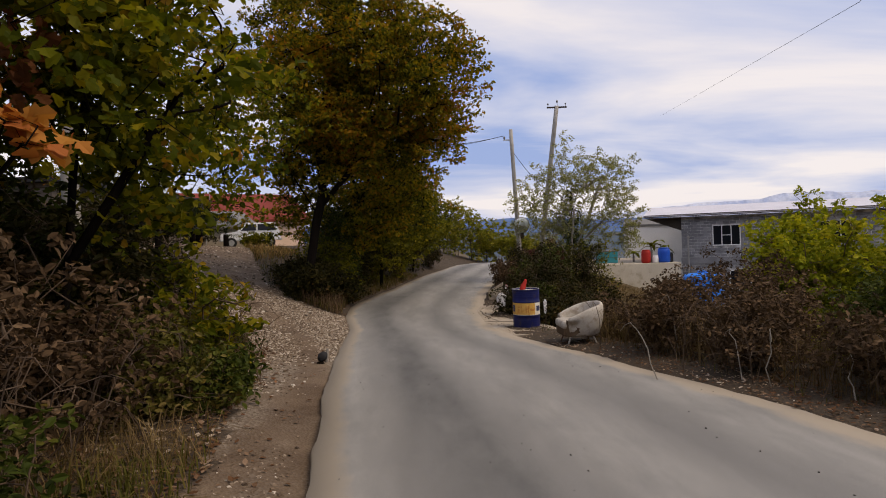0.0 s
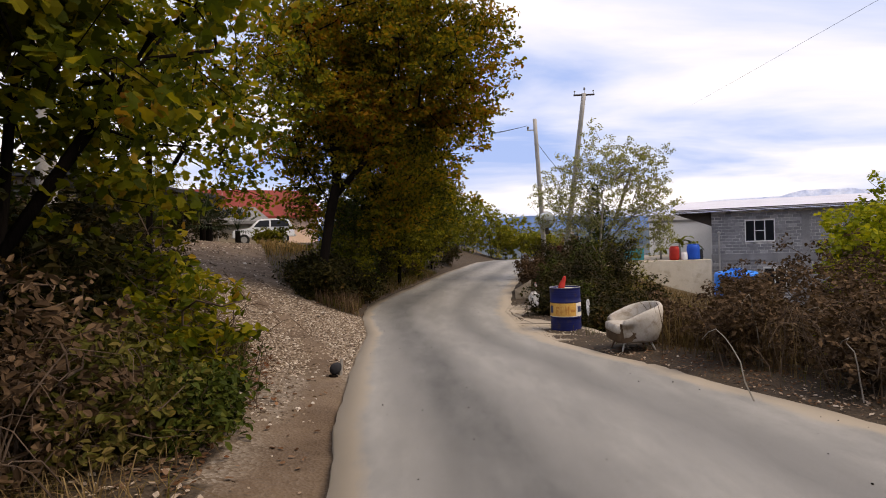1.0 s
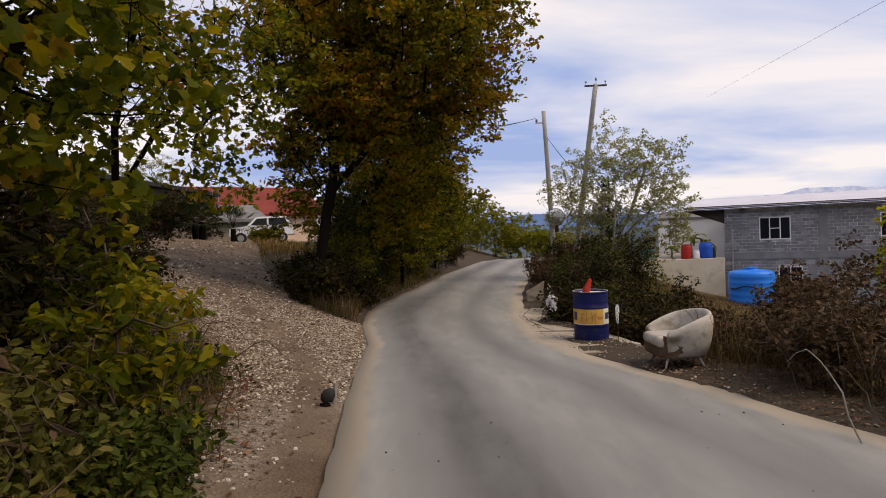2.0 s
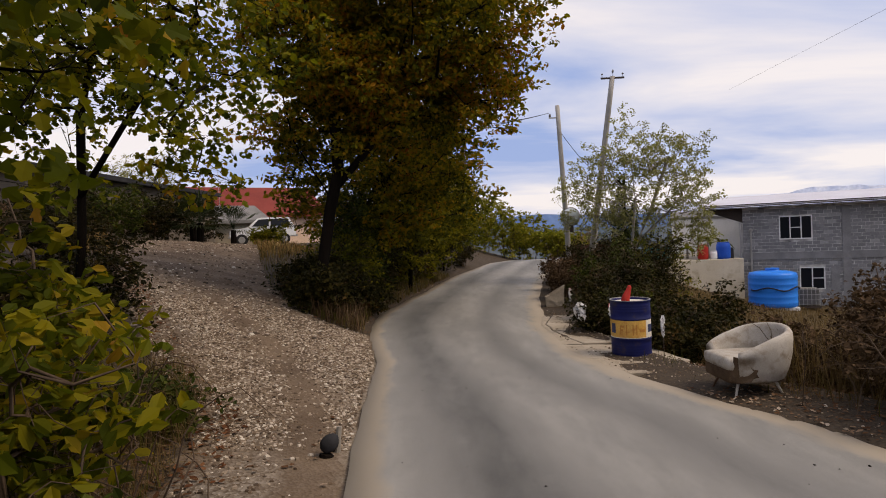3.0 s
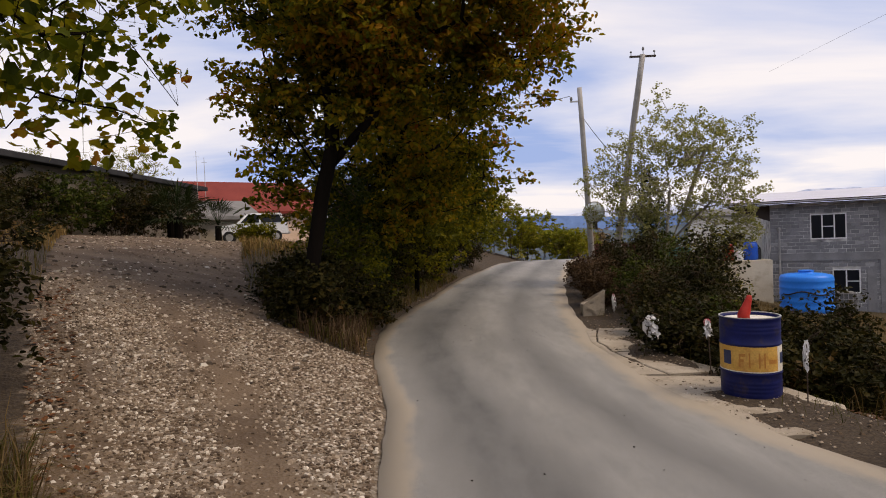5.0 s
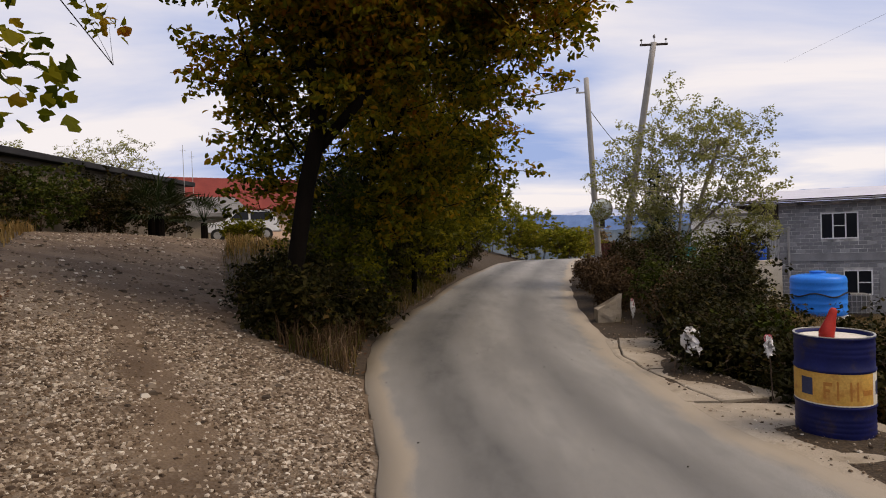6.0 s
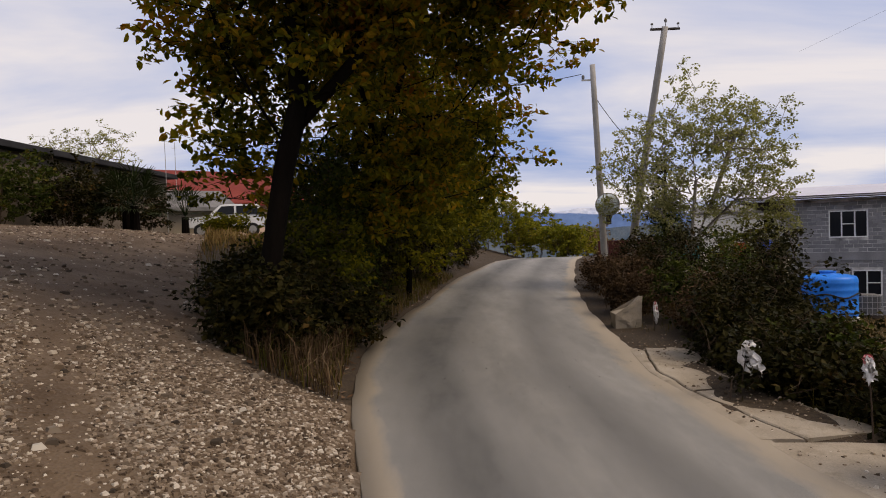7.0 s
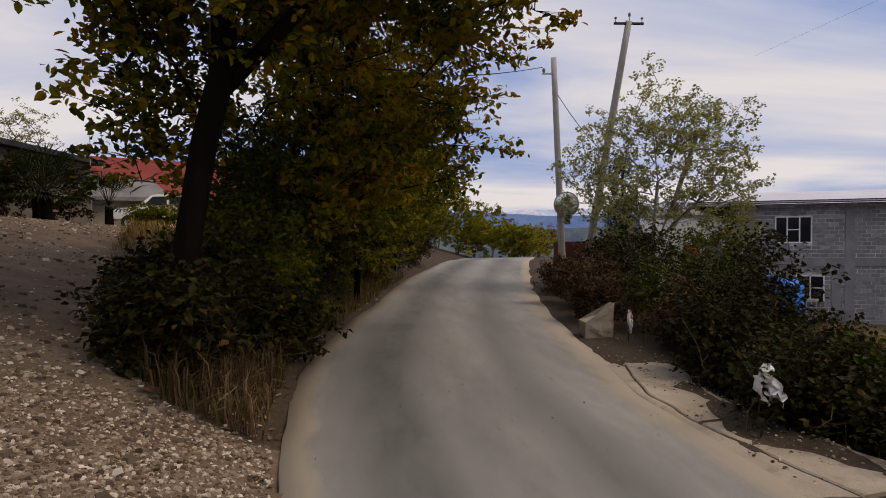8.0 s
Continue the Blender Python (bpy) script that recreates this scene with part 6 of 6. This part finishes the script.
stones("drive_gravel", far_drive, 0.015 + 0.035 * rg.random(len(far_drive)) ** 3, STONE, rg, "pale crushed gravel strewn over the drive")
rubble = clumped(scatter(rg, 4200, -13, -3.2, 13.5, 32, on_drive), rg, 0.8, 0.02)
stones("drive_rubble", rubble, 0.02 + 0.055 * rg.random(len(rubble)) ** 3, DARK_STONE, rg, "dark earthy stones pressed into the drive")
side_grit = scatter(rg, 5000, 0.8, 5.5, 3, 24, lambda x, y: (off_right(x, y) > -0.25) & (off_right(x, y) < 0.9))
stones("verge_grit", side_grit, 0.005 + 0.018 * rg.random(len(side_grit)) ** 3, STONE, rg, "loose grit along the lane edge")

apron_grit = scatter(rg, 2600, 1.0, 2.8, 12.8, 21, lambda x, y: (off_right(x, y) > -0.15) & (off_right(x, y) < 1.3), 0.012)
stones("apron_grit", apron_grit, 0.003 + 0.02 * rg.random(len(apron_grit)) ** 4, STONE, rg, "loose grit and stones on the concrete strip")
bank_litter = scatter(rg, 16000, 1.8, 8, 1, 14, lambda x, y: (off_right(x, y) > 0.02) & (off_right(x, y) < 1.7) & ((y < 12.2) | (off_right(x, y) > 1.1)))
flat_leaves("leaf_litter", bank_litter, 0.042, LITTER, rg, "fallen brown leaves along the bank foot")
left_litter = scatter(rg, 26000, -8, -0.4, -1, 11, lambda x, y: (off_left(x, y) > 0.15) & (~on_drive(x, y) | (rg.random(len(x)) < 0.06)))
flat_leaves("leaf_litter", left_litter, 0.05, LITTER, rg, "fallen brown leaves under the thicket")
drive_litter = clumped(scatter(rg, 16000, -7.5, -1.6, 5, 17, lambda x, y: on_drive(x, y) & ~on_drive(x - 0.4, y - 0.15)), rg, 0.9, -0.05)
flat_leaves("leaf_litter", drive_litter, 0.05, RUST_LITTER, rg, "rust brown fallen leaves along the drive edge")
isle_litter = scatter(rg, 9000, -9, -1.5, 16.2, 34, lambda x, y: (off_left(x, y) > 0.05) & ~on_drive(x, y) & (off_left(x, y) < 1.6))
flat_leaves("leaf_litter", isle_litter, 0.06, LITTER, rg, "fallen brown leaves under the oaks")

lg = clumped(scatter(rg, 26000, -6, -0.6, -1, 11, lambda x, y: (off_left(x, y) > 0.5) & ~on_drive(x, y)), rg, 1.1, -0.05)
blades("dry_grass", lg, rg.uniform(0.12, 0.40, len(lg)), SHADED_STRAW, rg, 0.003, 1.9, "tangled dry straw grass under the thicket")
lg2 = clumped(scatter(rg, 20000, -6, -0.6, -1, 11, lambda x, y: (off_left(x, y) > 0.5) & ~on_drive(x, y)), rg, 0.8, 0.1)
blades("green_grass", lg2, rg.uniform(0.08, 0.30, len(lg2)), GRASS, rg, 0.005, 0.9, "tufts of green grass under the thicket")
ig = scatter(rg, 30000, -10, -1, 16.3, 36, lambda x, y: (off_left(x, y) > 0.12) & ~on_drive(x, y) & ((off_left(x, y) < 1.1) | (rg.random(len(x)) < 0.25)))
blades("verge_grass", ig, rg.uniform(0.10, 0.42, len(ig)), GRASS, rg, 0.005, 0.8, "brownish grass along the foot of the oaks")
ig2 = clumped(ig, rg, 0.7, 0.0)
blades("dry_grass", ig2, rg.uniform(0.12, 0.40, len(ig2)), DRY_LEAF, rg, 0.005, 0.8, "withered brown grass along the foot of the oaks")
tip_weeds = clumped(scatter(rg, 9000, -7, -2, 16.4, 21, lambda x, y: (off_left(x, y) > 0.15) & ~on_drive(x, y) & (off_left(x, y) < 2.6)), rg, 0.9, -0.1)
blades("withered_weeds", tip_weeds, rg.uniform(0.2, 0.62, len(tip_weeds)), DRY_LEAF, rg, 0.006, 0.7, "tall withered brown weeds under the oak")
fg = scatter(rg, 52000, 3.2, 22, 11.5, 43, lambda x, y: (off_right(x, y) > 1.5))
blades("field_grass", fg, rg.uniform(0.2, 0.55, len(fg)) * np.where(fg[:, 1] > 24, 0.7, 1.0), SHADED_STRAW, rg, 0.006, 0.9, "tall dry straw grass on the slope")
bg_ = clumped(scatter(rg, 9000, 2, 8, 2, 36, lambda x, y: (off_right(x, y) > 0.5) & (off_right(x, y) < 1.6)), rg, 0.8, 0.0)
blades("bank_grass", bg_, rg.uniform(0.06, 0.26, len(bg_)), GRASS, rg, 0.003, 1.1, "grass tufts along the bank foot")
stalks = clumped(scatter(rg, 9000, 3.0, 8, 4, 14, lambda x, y: (off_right(x, y) > 0.9) & (off_right(x, y) < 3.4)), rg, 1.0, 0.0)
blades("dry_stalks", stalks, rg.uniform(0.4, 1.15, len(stalks)), SHADED_STRAW, rg, 0.003, 0.9, "thin dry stalks standing in the bramble bank")
tuft = scatter(rg, 6000, -5.2, -3.1, 8.8, 12.0, lambda x, y: ~on_drive(x, y) & ((x + 3.95) ** 2 + (y - 10.2) ** 2 < 1.1))
blades("grass_tuft", tuft, rg.uniform(0.2, 0.65, len(tuft)), SHADED_STRAW, rg, 0.003, 1.2, "tall tuft of dry grass beside the drive")
blades("grass_tuft", tuft[::2], rg.uniform(0.2, 0.6, len(tuft[::2])), GRASS, rg, 0.004, 0.8, "tall tuft of green grass beside the drive")
vg = scatter(rg, 12000, -26, -8, 20, 34, lambda x, y: ~on_drive(x, y))
blades("slope_grass", vg, rg.uniform(0.15, 0.5, len(vg)), STRAW, rg, 0.012, 0.8, "dry straw grass on the slope by the shed")


def canes(name, rng, n, places, label, reach=(0.5, 1.1), r=0.005):
    lines = []
    for _ in range(n):
        x0, y0, spread = places[rng.integers(len(places))]
        x, y = x0 + rng.normal() * spread, y0 + rng.normal() * spread
        p = np.array(P(x, y))
        a, L, h = rng.uniform(0, 2 * np.pi), rng.uniform(*reach), rng.uniform(0.5, 1.4)
        line = []
        for f in np.linspace(0, 1, 9):
            q = p + np.array((math.cos(a) * L * f, math.sin(a) * L * f, h * (1.9 * f - 1.35 * f * f))) + rng.normal(size=3) * 0.015
            line.append((q, r * (1.15 - 0.8 * f)))
        lines.append(line)
    tagged(mesh_object(name, *tubes(lines, 5), PALE_BARK if r > 0.0055 else TWIG), label, "stems", kind="stuff")


canes("bramble_stems", rg, 190, [(5.3, 7.4, 0.6), (4.6, 9.2, 0.6), (4.1, 10.9, 0.5), (5.6, 10.6, 0.7), (6.4, 6, 0.7)], "bare arching bramble stems on the bank")
canes("bramble_stems", rg, 14, [(5.3, 7.4, 0.6), (4.6, 9.2, 0.6), (5.6, 10.6, 0.7)], "pale dead stems standing in the bank", (0.2, 0.7), 0.007)
canes("bramble_stems", rg, 260, [(-3.0, 3.6, 0.5), (-3.6, 5.2, 0.5), (-3.4, 7.4, 0.5), (-4.4, 4.0, 0.7)], "bare arching stems in the thicket", (0.3, 0.75))
canes("bramble_stems", rg, 110, [(2.9, 17.5, 0.4), (3.2, 20, 0.5), (3.2, 23, 0.5), (3.3, 26, 0.6)], "bare arching bramble stems by the slab")
specks = scatter(rg, 260, -2.5, 4.5, 1.5, 22, lambda x, y: (off_right(x, y) < -0.1) & (off_left(x, y) < -0.1), 0.06 * K)
stones("road_specks", specks, rg.uniform(0.004, 0.012, len(specks)), BARK, rg, "scattered grit and leaf scraps on the asphalt")
